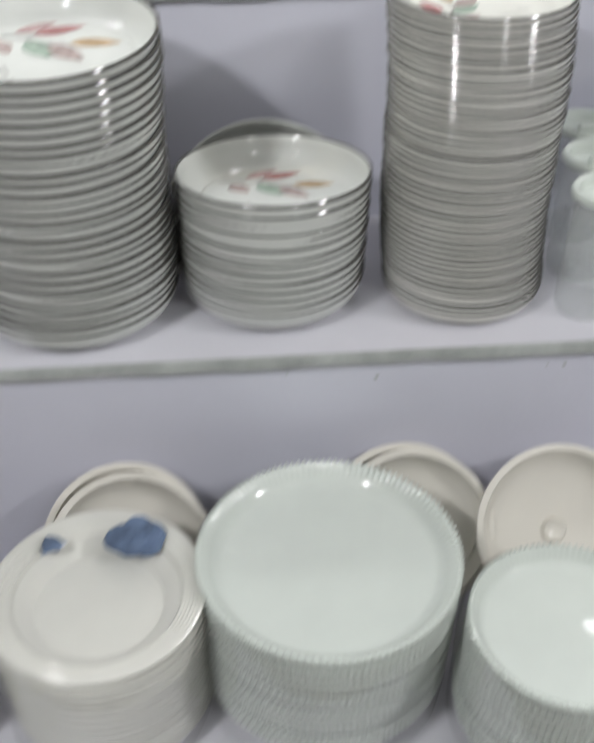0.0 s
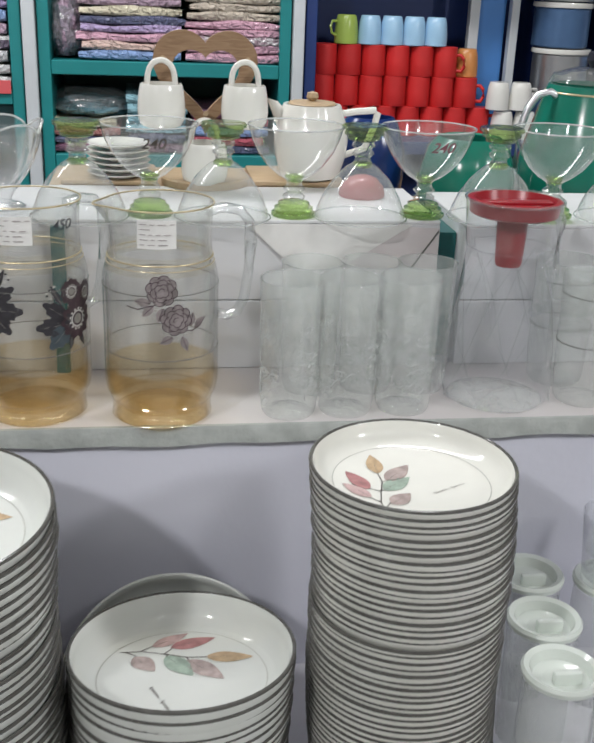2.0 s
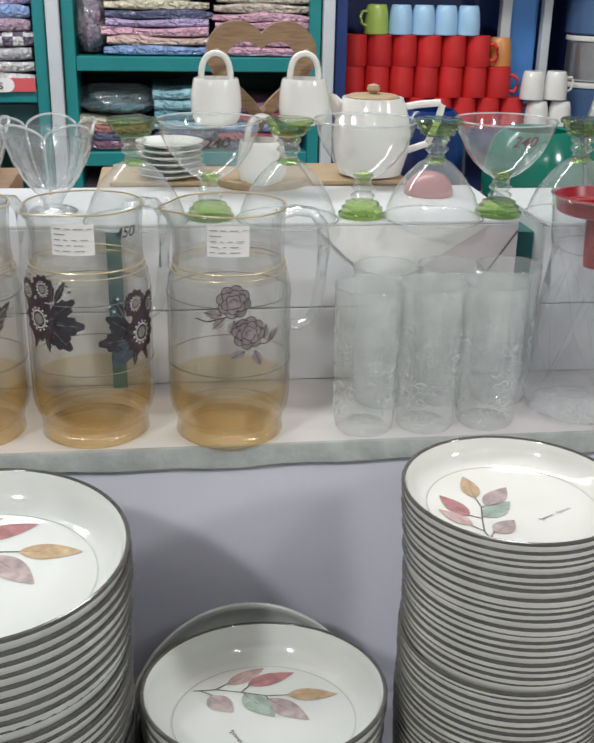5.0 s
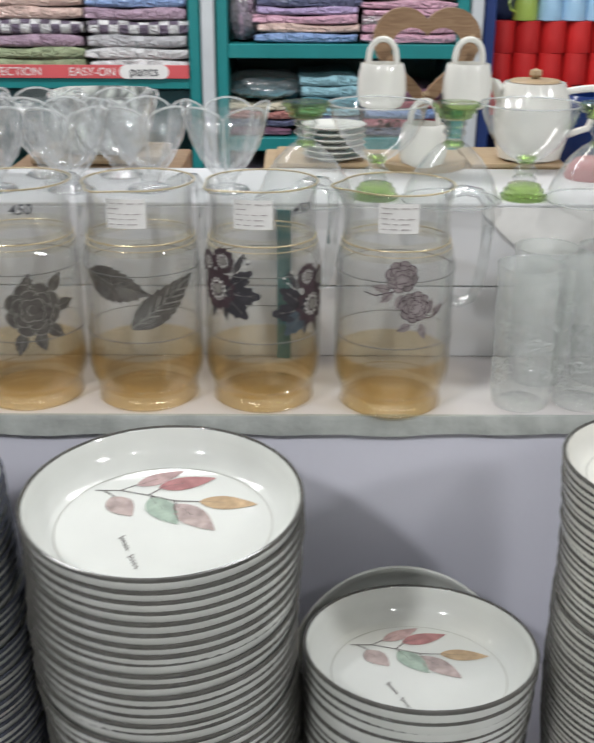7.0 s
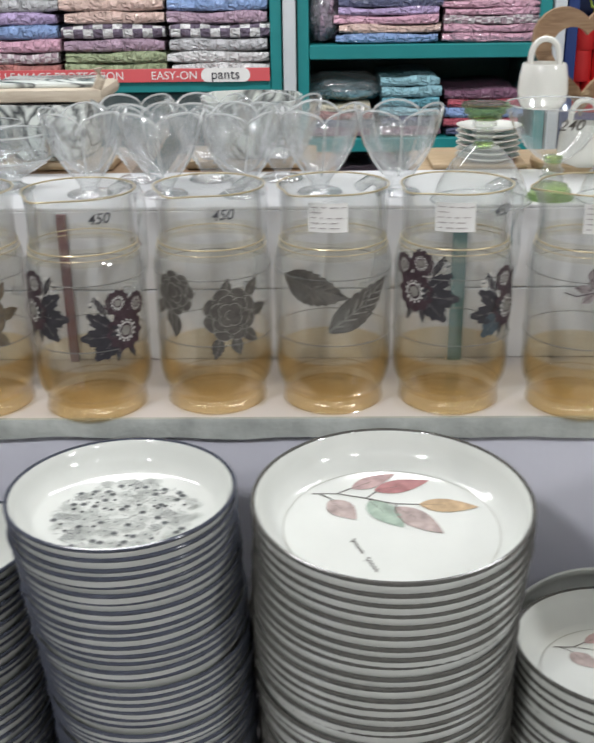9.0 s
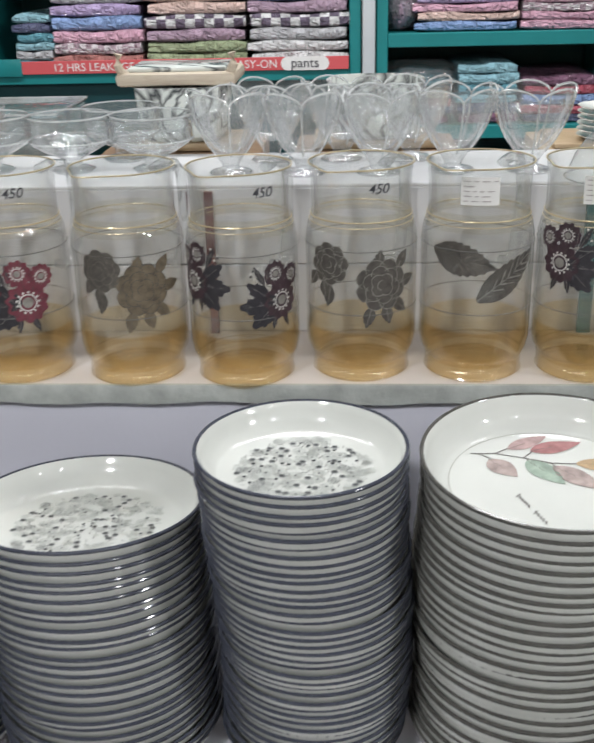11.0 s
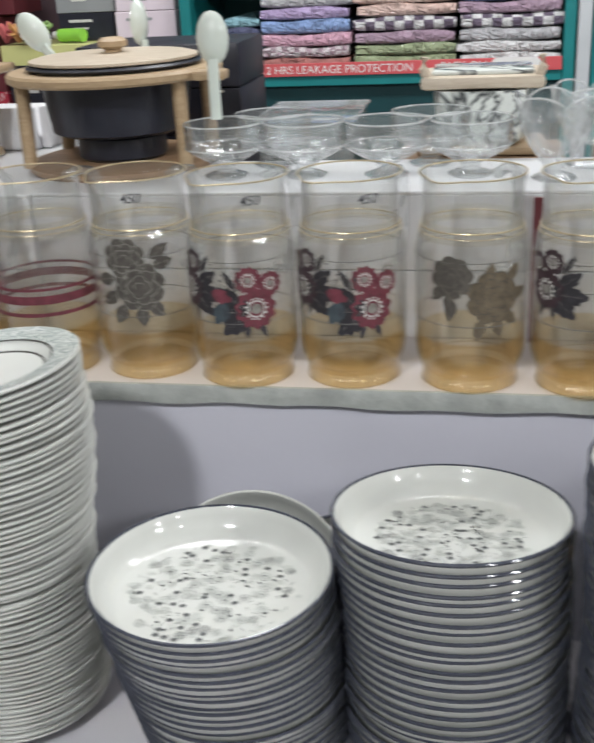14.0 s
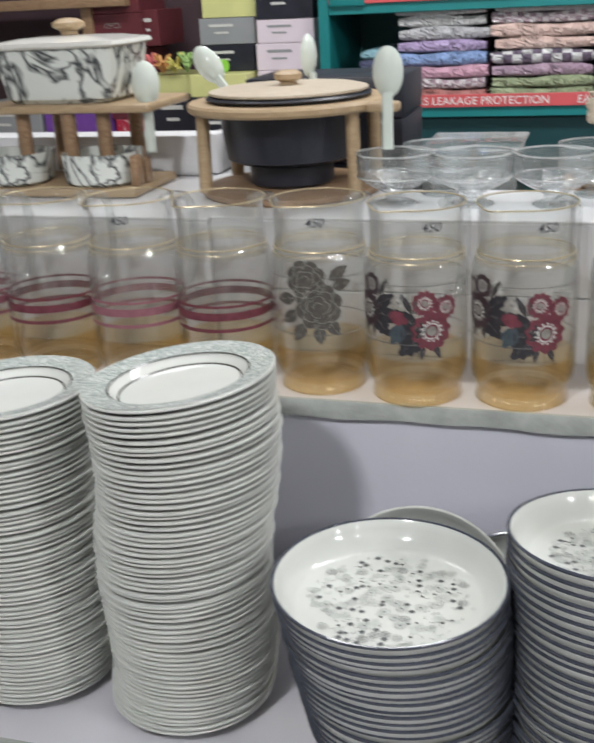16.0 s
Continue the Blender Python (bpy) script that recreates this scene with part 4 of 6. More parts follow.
def rose(s, x, y, r, body, line):
    """A full rose: ruffled petals laid ring on ring, each with a drawn edge."""
    s.append((disc(x, y, 0.80 * r, 30), 1, body))
    for ring_no, (count, dist, size) in enumerate(((8, 0.66, 0.40), (6, 0.42, 0.36), (4, 0.22, 0.28), (1, 0.0, 0.20))):
        for k in range(count):
            a = 2 * math.pi * k / count + ring_no * 0.6 + x * 70
            px, py = x + dist * r * math.cos(a), y + dist * r * math.sin(a)
            s.append((disc(px, py, size * r, 16, 0.06, 5, a), 2 + 2 * ring_no, body))
            arc = [(px + 0.96 * size * r * math.cos(a + t), py + 0.96 * size * r * math.sin(a + t)) for t in (-1.5 + 3.0 * i / 9 for i in range(10))]
            s.extend((b, 3 + 2 * ring_no, line) for b in stroke(arc, 0.00062))


def rose_leaf(s, x, y, length, angle, body, line, width=0.012):
    a = radians(angle)
    s.append((jagged(x, y, length, width, a, 5, 0.14), 0, body))
    s.extend((b, 1, line) for b in stroke([(x, y), (x + 0.9 * length * math.cos(a), y + 0.9 * length * math.sin(a))], 0.0006))


def big_roses(left, right, line, mats, apart=1.0):
    s = []
    for x, y, length, angle in ((0.012, 0.014, 0.02, 80), (0.032, 0.016, 0.018, 55), (0.036, 0.002, 0.018, 10), (0.028, -0.012, 0.018, -40), (0.020, -0.016, 0.018, -75), (0.008, -0.016, 0.020, -105), (-0.030, 0.002, 0.020, -100), (-0.038, 0.006, 0.018, -80), (-0.046, 0.012, 0.016, -125)):
        rose_leaf(s, x * (apart if x < 0 else 1), y, length, angle, right if x > 0 else left, line)
    rose(s, -0.032 * apart, 0.021, 0.0185, left, line)
    rose(s, 0.017, 0.003, 0.0230, right, line if left == right else left)
    return s, mats


def single_rose():
    s = []
    for x, y, length, angle in ((0.014, 0.020, 0.018, 35), (0.016, 0.014, 0.016, 10), (-0.016, 0.004, 0.018, 190), (-0.008, -0.018, 0.018, -120), (0.004, -0.020, 0.016, -85), (0.012, -0.016, 0.016, -55), (-0.014, -0.008, 0.018, 215)):
        rose_leaf(s, x, y, length, angle, 0, 1)
    rose(s, -0.006, 0.021, 0.0165, 0, 1)
    rose(s, 0.004, -0.003, 0.0200, 0, 1)
    return s, [PRINT_GREY, PRINT_GREY_LIGHT]


def line_roses():
    s = []
    for x, y, length, angle in ((-0.012, 0.014, 0.014, 175), (-0.010, 0.012, 0.013, 225), (0.022, -0.008, 0.012, 80), (0.026, -0.010, 0.012, 40), (0.014, -0.016, 0.014, -70), (0.006, -0.016, 0.012, 205), (-0.002, 0.010, 0.013, 250)):
        rose_leaf(s, x, y, length, angle, 0, 1, 0.008)
    s.extend((b, 1, 1) for b in stroke([(-0.034, 0.010), (-0.024, 0.008), (-0.012, 0.012), (0.0, 0.014)], 0.0010))
    s.extend((b, 1, 1) for b in stroke([(0.010, -0.010), (0.024, -0.012), (0.032, -0.008), (0.038, -0.002)], 0.0010))
    rose(s, -0.003, 0.025, 0.0130, 0, 1)
    rose(s, 0.009, -0.001, 0.0130, 0, 1)
    return s, [PRINT_MAUVE, PLUM]


def two_leaves():
    s = []
    for x, y, length, width, angle, vein in ((-0.051, 0.019, 0.058, 0.031, -14, 2), (-0.008, -0.025, 0.068, 0.029, 36, 1)):
        a = radians(angle)
        s.append((jagged(x, y, length, width, a, 9, 0.12), 0, 0))
        s.extend((b, 1, vein) for b in stroke([(x, y), (x + 0.95 * length * math.cos(a), y + 0.95 * length * math.sin(a))], 0.0014))
        for k in range(1, 7):
            bx, by = x + length * k / 8 * math.cos(a), y + length * k / 8 * math.sin(a)
            for side in (1, -1):
                c = a + side * 0.6
                w = width * 0.46 * math.sin(math.pi * k / 8) + 0.001
                s.extend((b, 1, vein) for b in stroke([(bx, by), (bx + w * math.cos(c), by + w * math.sin(c))], 0.0011))
    return s, [PRINT_GREY, PRINT_GREY_LIGHT, PRINT_DIM]


PRINTS = {
    "dark": (daisies(0, True, (-0.036, 0.010), (0.034, -0.005)), "dark plum daisies"), "purple": (daisies(0, False, (-0.036, 0.010), (0.032, -0.007)), "plum and wine daisies"), "red": (daisies(1, True, (-0.036, 0.011), (0.014, -0.005)), "red and plum daisies"),
    "grey": (big_roses(0, 0, 1, [PRINT_GREY, PRINT_GREY_LIGHT]), "grey roses"), "gold": (big_roses(0, 2, 1, [PRINT_GREY, PRINT_DIM, PRINT_GOLD], 0.62), "grey and gold roses"),
    "single": (single_rose(), "grey-brown rose spray"), "roses": (line_roses(), "mauve rose branch"), "leaves": (two_leaves(), "two grey leaves"),
}
PRINT_MESH = {}
for key, ((shapes, mats), words) in PRINTS.items():
    PRINT_MESH[key] = make_mesh("flower_print", lay([([((1.25 if key == "single" else 1.06) * u, (1.22 if key == "single" else 1.06) * v) for u, v in o], k, i) for o, k, i in shapes], on_round(JR)), mats)
PRINT_HEIGHT = {"red": 0.096, "grey": 0.098, "gold": 0.097, "purple": 0.099, "single": 0.107}
STRIPE_MESH = {}
for key, mat in (("pink", PRINT_PINK), ("wine", PRINT_RED)):
    STRIPE_MESH[key] = [make_mesh("painted_stripe", lathe([(JR + 0.0005, z), (JR + 0.0005, z + w)], 56), mat) for z, w in ((0.098, 0.003), (0.084, 0.009), (0.071, 0.004))]
NUMBER_MESH = text_mesh("450", 0.0130)
NUMBER_MESH.materials.clear()
NUMBER_MESH.materials.append(INK)
LABEL_MESH = make_mesh("price_label", lay([([(-0.0172 + 0.0344 * i / 8, -0.0127) for i in range(9)] + [(0.0172 - 0.0344 * i / 8, 0.0127) for i in range(9)], 0, 0)], on_round(0.0482, 0.0006)), PAPER)
bars = []
for row, words in enumerate(((0.006, 0.004, 0.007, 0.004), (0.009,), (0.005, 0.003, 0.004, 0.006), (0.007, 0.003, 0.007), (0.004, 0.006, 0.008))):
    u = -0.0145
    for w in words:
        bars.append(([(u, 0.0095 - row * 0.0045), (u + w, 0.0095 - row * 0.0045), (u + w, 0.0088 - row * 0.0045), (u, 0.0088 - row * 0.0045)], 2, 0))
        u += w + 0.0030
LABEL_BARS = make_mesh("print", lay(bars, on_round(0.0482, 0.0006)), FADED_INK)


def glass_jug(x, y, design, handle, label_at=None, number_at=None, turn=0.0):
    words = PRINTS[design][1] if design in PRINTS else "wine and pink stripes"
    jug = thing("glass_jug", (x, y, Z2), "clear glass jug with amber base and " + words, "jug", "jugs along the top shelf")
    side = pose(0, 0, 0, 0, 0, handle)
    child("body", JUG_BODY, jug, side, "clear glass, amber at the foot")
    child("base", JUG_BASE, jug, None, "thick amber glass bottom")
    child("handle", JUG_HANDLE, jug, side)
    child("neck_band", NECK_GOLD, jug, None, "gold line round the neck")
    child("neck_band", NECK_LOW, jug, None, "thin gold line on the shoulder")
    child("foot_line", FOOT_LINE, jug, pose(0, 0, 0.0205))
    child("foot_line", FOOT_LINE, jug, pose(0, 0, 0.0035))
    child("neck_band", NECK_AMBER, jug, None, "amber stain round the shoulder")
    child("rim", RIM_GOLD, jug, side, "amber-edged rim")
    if design in PRINTS:
        child("flower_print", PRINT_MESH[design], jug, pose(0, 0, PRINT_HEIGHT.get(design, 0.112), 0, 0, turn))
        for z in (0.133, 0.072):
            child("etched_line", FINE_LINE, jug, pose(0, 0, z))
    else:
        for mesh in STRIPE_MESH[design]:
            child("painted_stripe", mesh, jug)
    if label_at is not None:
        tag = child("price_label", LABEL_MESH, jug, pose(0, 0, 0.1875, 0, 0, label_at), "white paper price label")
        tagged(child("print", LABEL_BARS, tag), kind="stuff")
    if number_at is not None:
        a = radians(number_at)
        child("written_price", NUMBER_MESH, jug, pose(0.0496 * math.sin(a), -0.0496 * math.cos(a), 0.190, 90, 0, number_at), "handwritten 450 in black")


for x, y, design, handle, label_at, number_at, turn in (
        (0.037, 1.087, "roses", 12, -4, None, 4), (-0.083, 1.099, "dark", 40, -8, 44, 6), (-0.193, 1.101, "leaves", 55, -6, None, 4), (-0.304, 1.102, "grey", 60, None, 18, 2),
        (-0.418, 1.088, "purple", 62, None, 30, 0), (-0.529, 1.092, "gold", 60, None, None, 4), (-0.645, 1.096, "red", 58, None, 26, 0), (-0.754, 1.090, "red", 62, None, 26, -2),
        (-0.861, 1.105, "single", 60, None, 10, 6), (-0.970, 1.101, "wine", 62, None, None, 0), (-1.076, 1.101, "pink", 60, None, 10, 0), (-1.184, 1.101, "wine", 58, None, None, 0), (-1.293, 1.101, "pink", 60, None, None, 0)):
    glass_jug(x, y, design, handle, label_at, number_at, turn)

# ---- tumblers and the red-capped carafe ----
TALL = [(0.0, 0.004), (0.020, 0.004), (0.0245, 0.0), (0.0265, 0.004), (0.0275, 0.012), (0.0280, 0.05), (0.0290, 0.10), (0.0302, 0.150), (0.0306, 0.156), (0.0298, 0.156), (0.0280, 0.10)]
TALL_MESH = make_mesh("body", lathe([(r, 0.87 * z) for r, z in TALL], 48, wave=lambda a, k: 1 + (0.012 * math.cos(9 * a) if 3 < k < 7 else 0)), TUMBLER_GLASS)


TALL_RIM = make_mesh("rim", ring(0.0302, 0.1357, 0.0006, 40), CUT_GLASS)


def emboss():
    """Raised scroll work on the wall of a tumbler."""
    bm = bmesh.new()
    rng = random.Random(3)
    for k in range(60):
        u, v = rng.uniform(-0.085, 0.085), rng.uniform(0.012, 0.100)
        turns = rng.uniform(2.5, 4.5)
        pts = []
        for i in range(10):
            t = i / 9
            d = 0.001 + 0.006 * t
            a = u / 0.0295 + d * math.cos(turns * t * 2 + k) / 0.0295
            z = min(max(v + d * math.sin(turns * t * 2 + k), 0.008), 0.115)
            r = 0.0279 + 0.0012 * z / 0.1
            pts.append((r * math.sin(a), -r * math.cos(a), z))
        tube(pts, 0.00042, 5, bm)
    return make_mesh("embossed_pattern", bm, FROST)


SCROLLS = emboss()
for i, (x, y) in enumerate(((0.160, 1.082), (0.217, 1.084), (0.276, 1.086), (0.188, 1.142), (0.249, 1.143), (0.306, 1.140))):
    t = thing("tumbler", (x, y, Z2), "tall clear glass tumbler with embossed scrolls", "tumbler", "embossed tumblers on the top shelf", i * 40)
    child("body", TALL_MESH, t)
    child("rim", TALL_RIM, t)
    tagged(child("embossed_pattern", SCROLLS, t), kind="stuff")
RINGED = make_mesh("body", lathe([(0, 0.005), (0.022, 0.004), (0.026, 0.0), (0.029, 0.004), (0.031, 0.03), (0.033, 0.12), (0.0335, 0.135), (0.0326, 0.135), (0.031, 0.08)], 48), TUMBLER_GLASS)
RINGED_LINE = make_mesh("painted_ring", ring(0.0325, 0, 0.0005), LINE_GREY)
for x, y in ((0.470, 1.098), (0.462, 1.155), (0.535, 1.10)):
    t = thing("tumbler", (x, y, Z2), "clear glass tumbler with two thin grey rings", "tumbler", "ringed tumblers on the top shelf")
    child("body", RINGED, t)
    child("painted_ring", RINGED_LINE, t, pose(0, 0, 0.115))
    child("painted_ring", RINGED_LINE, t, pose(0, 0, 0.065))

carafe = thing("carafe", (0.380, 1.112, Z2), "tapered clear glass carafe with a red plastic pouring cap", "carafe")
facets = bmesh.new()
levels = [[facets.verts.new((r * math.cos(2 * math.pi * (k + turn) / 8), r * math.sin(2 * math.pi * (k + turn) / 8), z)) for k in range(8)] for r, z, turn in ((0.050, 0.0, 0.25), (0.0575, 0.006, 0.25), (0.0560, 0.050, 0.75), (0.0470, 0.120, 0.25), (0.0430, 0.152, 0.75), (0.0435, 0.160, 0.75))]
for k in range(8):
    j = (k + 1) % 8
    for n, (a, b) in enumerate(zip(levels, levels[1:])):
        if n in (0, 4):
            facets.faces.new((a[k], a[j], b[j], b[k]))
        elif n == 2:
            facets.faces.new((a[k], a[j], b[j]))
            facets.faces.new((a[j], b[(j + 1) % 8], b[j]))
        else:
            facets.faces.new((a[k], a[j], b[k]))
            facets.faces.new((a[j], b[j], b[k]))
part("base", lathe([(0, 0.004), (0.040, 0.004), (0.049, 0.0005)], 40), FROST, carafe)
part("body", facets, LAVENDER_GLASS, carafe, "diamond-cut clear glass", smooth=False)
part("neck", lathe([(0.0420, 0.158), (0.0440, 0.164), (0.0455, 0.185), (0.0475, 0.206)], 56), LAVENDER_GLASS, carafe)
cuts = bmesh.new()
for r0, z0, a0, r1, z1, a1 in ((0.0577, 0.006, 0.25, 0.0562, 0.050, 0.75), (0.0577, 0.006, 1.25, 0.0562, 0.050, 0.75), (0.0562, 0.050, 0.75, 0.0472, 0.120, 1.25), (0.0562, 0.050, 0.75, 0.0472, 0.120, 0.25), (0.0472, 0.120, 0.25, 0.0432, 0.152, 0.75), (0.0472, 0.120, 1.25, 0.0432, 0.152, 0.75)):
    for k in range(8):
        a, b = 2 * math.pi * (k + a0) / 8, 2 * math.pi * (k + a1) / 8
        tube([(r0 * math.cos(a), r0 * math.sin(a), z0), (r1 * math.cos(b), r1 * math.sin(b), z1)], 0.00035, 5, cuts)
tagged(part("cut_pattern", cuts, CUT_GLASS, carafe), kind="stuff")
part("rim", ring(0.0475, 0.2065, 0.0014), CUT_GLASS, carafe)
cap = part("cap", lathe([(0, 0.190), (0.020, 0.190), (0.040, 0.191), (0.0430, 0.193), (0.0440, 0.203), (0.046, 0.206), (0.040, 0.207), (0.036, 0.196), (0, 0.194)], 40), CAP_RED, carafe, "red plastic pouring cap")
part("pour_tube", lathe([(0.0, 0.140), (0.0125, 0.140), (0.0135, 0.144), (0.0155, 0.191), (0.0, 0.191)], 20), CAP_RED, cap)
part("cross_bar", box((0.070, 0.012, 0.004), (0, -0.006, 0.204), 0.0015), CAP_RED, cap)
handle = part("handle", tube([(0.040, 0.02, 0.19), (0.060, 0.045, 0.192), (0.075, 0.060, 0.17), (0.075, 0.06, 0.12), (0.062, 0.045, 0.085), (0.045, 0.03, 0.08)], 0.006, 10), LAVENDER_GLASS, carafe)

# ---- small jars and tea glasses beside the plates ----
JAR_BODY = make_mesh("body", lathe([(0, 0.006), (0.026, 0.004), (0.030, 0.0), (0.0325, 0.005), (0.0325, 0.110), (0.0325, 0.122), (0.0332, 0.128)], 36, wave=lambda a, k: 1 + (0.015 * math.cos(12 * a) if 2 < k < 5 else 0)), TUMBLER_GLASS)
JAR_LID = make_mesh("lid", lathe([(0, 0.126), (0.024, 0.126), (0.028, 0.136), (0.033, 0.138), (0.0352, 0.135), (0.0346, 0.1305), (0.0300, 0.128), (0, 0.124)], 36), PLATE_PALE)
JAR_TAB = make_mesh("pull_tab", box((0.026, 0.008, 0.014), (0.003, -0.006, 0.131), 0.003), PLATE_PALE)
for x, y in ((0.374, 0.852), (0.386, 0.926), (0.398, 1.002), (0.452, 0.862), (0.475, 0.985)):
    jar = thing("small_jar", (x, y, Z1), "tall clear jar with a white pull-up lid", "jar", "small jars beside the plates")
    child("body", JAR_BODY, jar)
    lid = child("lid", JAR_LID, jar, None, "white lid with a raised edge")
    child("pull_tab", JAR_TAB, lid)
for x, y in ((0.475, 0.985),):
    g = thing("tea_glass", (x, y, Z1 + 0.1383), "small clear tapered tea glass standing on a jar lid", "glass")
    part("body", lathe([(0, 0.008), (0.022, 0.007), (0.025, 0.0), (0.028, 0.004), (0.030, 0.03), (0.034, 0.07), (0.033, 0.07), (0.029, 0.03)], 36), LAVENDER_GLASS, g)

slab("green_strip", (-0.0715, 1.192, Z2 + 0.0005), (-0.0575, 1.1975, Z3 - 0.006), TEAL_DARK, "dark green upright strip on the white carton", "strip", kind="")
slab("maroon_strip", (-0.4685, 1.192, Z2 + 0.0005), (-0.4595, 1.1975, Z3 - 0.006), MAROON_CARD, "thin maroon upright strip on the white carton", "strip", kind="")

# ---- stemware and sundae glasses on the white carton ----
BOWL = [(0.0, 0.036), (0.007, 0.037), (0.018, 0.043), (0.0295, 0.053), (0.0390, 0.066), (0.0455, 0.080), (0.0495, 0.094)]
STEM_P = [(0.0100, 0.0165), (0.0118, 0.0195), (0.0118, 0.0215), (0.0080, 0.0245), (0.0110, 0.0275), (0.0115, 0.0295), (0.0080, 0.0325), (0.0085, 0.036), (0.0, 0.037)]
FOOT = [(0.0, 0.0), (0.0225, 0.0), (0.0236, 0.0015), (0.0234, 0.0040), (0.0196, 0.0055), (0.0206, 0.0070), (0.0204, 0.0095), (0.0158, 0.0108), (0.0170, 0.0122), (0.0166, 0.0145), (0.0120, 0.0162), (0.0, 0.0170)]
BOWL_MESH = make_mesh("bowl", lathe(BOWL, 48), CLEAR)
STEM_MESH = make_mesh("stem", lathe(STEM_P, 24), SUNDAE_GLASS)
FOOT_MESH = make_mesh("foot", lathe(FOOT, 40), GREEN_GLASS)
COUPE_RIM = make_mesh("rim", ring(0.0495, 0.094, 0.0009), RIM_GLASS)
KNOP = make_mesh("knop", lathe([(0.0, 0.036), (0.009, 0.037), (0.011, 0.0405), (0.009, 0.043), (0, 0.044)], 18), GREEN_GLASS)
BELL = [(0.0, 0.036), (0.007, 0.037), (0.016, 0.042), (0.029, 0.055), (0.040, 0.072), (0.0462, 0.087), (0.0475, 0.096)]
BELL_MESH = make_mesh("bowl", lathe(BELL, 48), CLEAR)


def coupe(x, y, upside_down, number=None):
    m = pose(0, 0, 0.0962, 180) if upside_down else pose(0, 0, 0)
    c = thing("cocktail_glass", (x, y, Z3), "clear cocktail glass with a green foot, " + ("standing upside down" if upside_down else "standing upright"), "glass", "green-footed cocktail glasses on the carton")
    child("bowl", BELL_MESH if upside_down else BOWL_MESH, c, m)
    child("stem", STEM_MESH, c, m)
    child("foot", FOOT_MESH, c, m, "olive green glass foot")
    child("knop", KNOP, c, m)
    child("rim", COUPE_RIM, c, pose(0, 0, 0.0962, 180) @ pose(0, 0, 0.0012) if upside_down else None)
    if number:
        writing("written_price", number[0], 0.016, number[1], c, pose(0.004, -0.0452, 0.079, 90 + 20, 0, 4))


for i, x in enumerate((0.028, 0.178, 0.318, 0.462)):
    coupe(x, 1.222, False, ((("240", PRINT_GREY), None, ("240", PRINT_PINK), None)[i]))
for x in (-0.043, 0.103, 0.248, 0.395, 0.54):
    coupe(x, 1.214, True)

TULIP = [(0.0, 0.0), (0.022, 0.0), (0.024, 0.002), (0.020, 0.005), (0.009, 0.008), (0.010, 0.013), (0.0160, 0.023), (0.0260, 0.038), (0.0345, 0.056), (0.0402, 0.075), (0.0425, 0.093)]
TULIP_MESH = make_mesh("body", lathe([(r, 0.91 * z) for r, z in TULIP], 80, wave=lambda a, k: 1 + max(0, k - 5) * (0.011 * abs(math.cos(2.5 * a)) + 0.003 * math.cos(20 * a)), lift=lambda a, k: 0.012 * (abs(math.cos(2.5 * a)) ** 0.6 - 0.6) if k == 10 else 0.005 * (abs(math.cos(2.5 * a)) - 0.6) if k == 9 else 0), SUNDAE_GLASS)
TULIP_RIM = make_mesh("rim", tube([(0.0425 * (1 + 0.055 * abs(math.cos(2.5 * a))) * math.cos(a), 0.0425 * (1 + 0.055 * abs(math.cos(2.5 * a))) * math.sin(a), 0.0846 + 0.012 * (abs(math.cos(2.5 * a)) ** 0.6 - 0.6)) for a in (2 * math.pi * i / 80 for i in range(80))], 0.0013, 6, closed=True), RIM_GLASS)
TULIP_IN = make_mesh("inner_flute", lathe([(0.0, 0.022), (0.008, 0.024), (0.017, 0.031), (0.0285, 0.047), (0.0365, 0.069), (0.0390, 0.080)], 60, wave=lambda a, k: 1 + k * 0.010 * math.cos(10 * a)), SUNDAE_GLASS)
TULIP_RIB = make_mesh("rib", tube([(0.0160, 0, 0.021), (0.0260, 0, 0.0346), (0.0348, 0, 0.051), (0.0402, 0, 0.0673), (0.0425, 0, 0.0774)], 0.0011, 6), RIM_GLASS)


def tulip(x, y, turn):
    t = thing("sundae_glass", (x, y, Z3), "clear fluted sundae glass with a scalloped rim", "glass", "sundae glasses on the carton", turn)
    child("body", TULIP_MESH, t)
    child("inner_flute", TULIP_IN, t)
    child("rim", TULIP_RIM, t)
    for k in range(5):
        child("rib", TULIP_RIB, t, pose(0, 0, 0, 0, 0, 72 * k + 36))


for i in range(5):
    tulip(-0.124 - 0.0805 * i, 1.252 + 0.004 * math.sin(i * 2), 18 + (i * 7) % 20)
for i in range(3):
    tulip(-0.246 - 0.080 * i, 1.327, 30 + 11 * i)

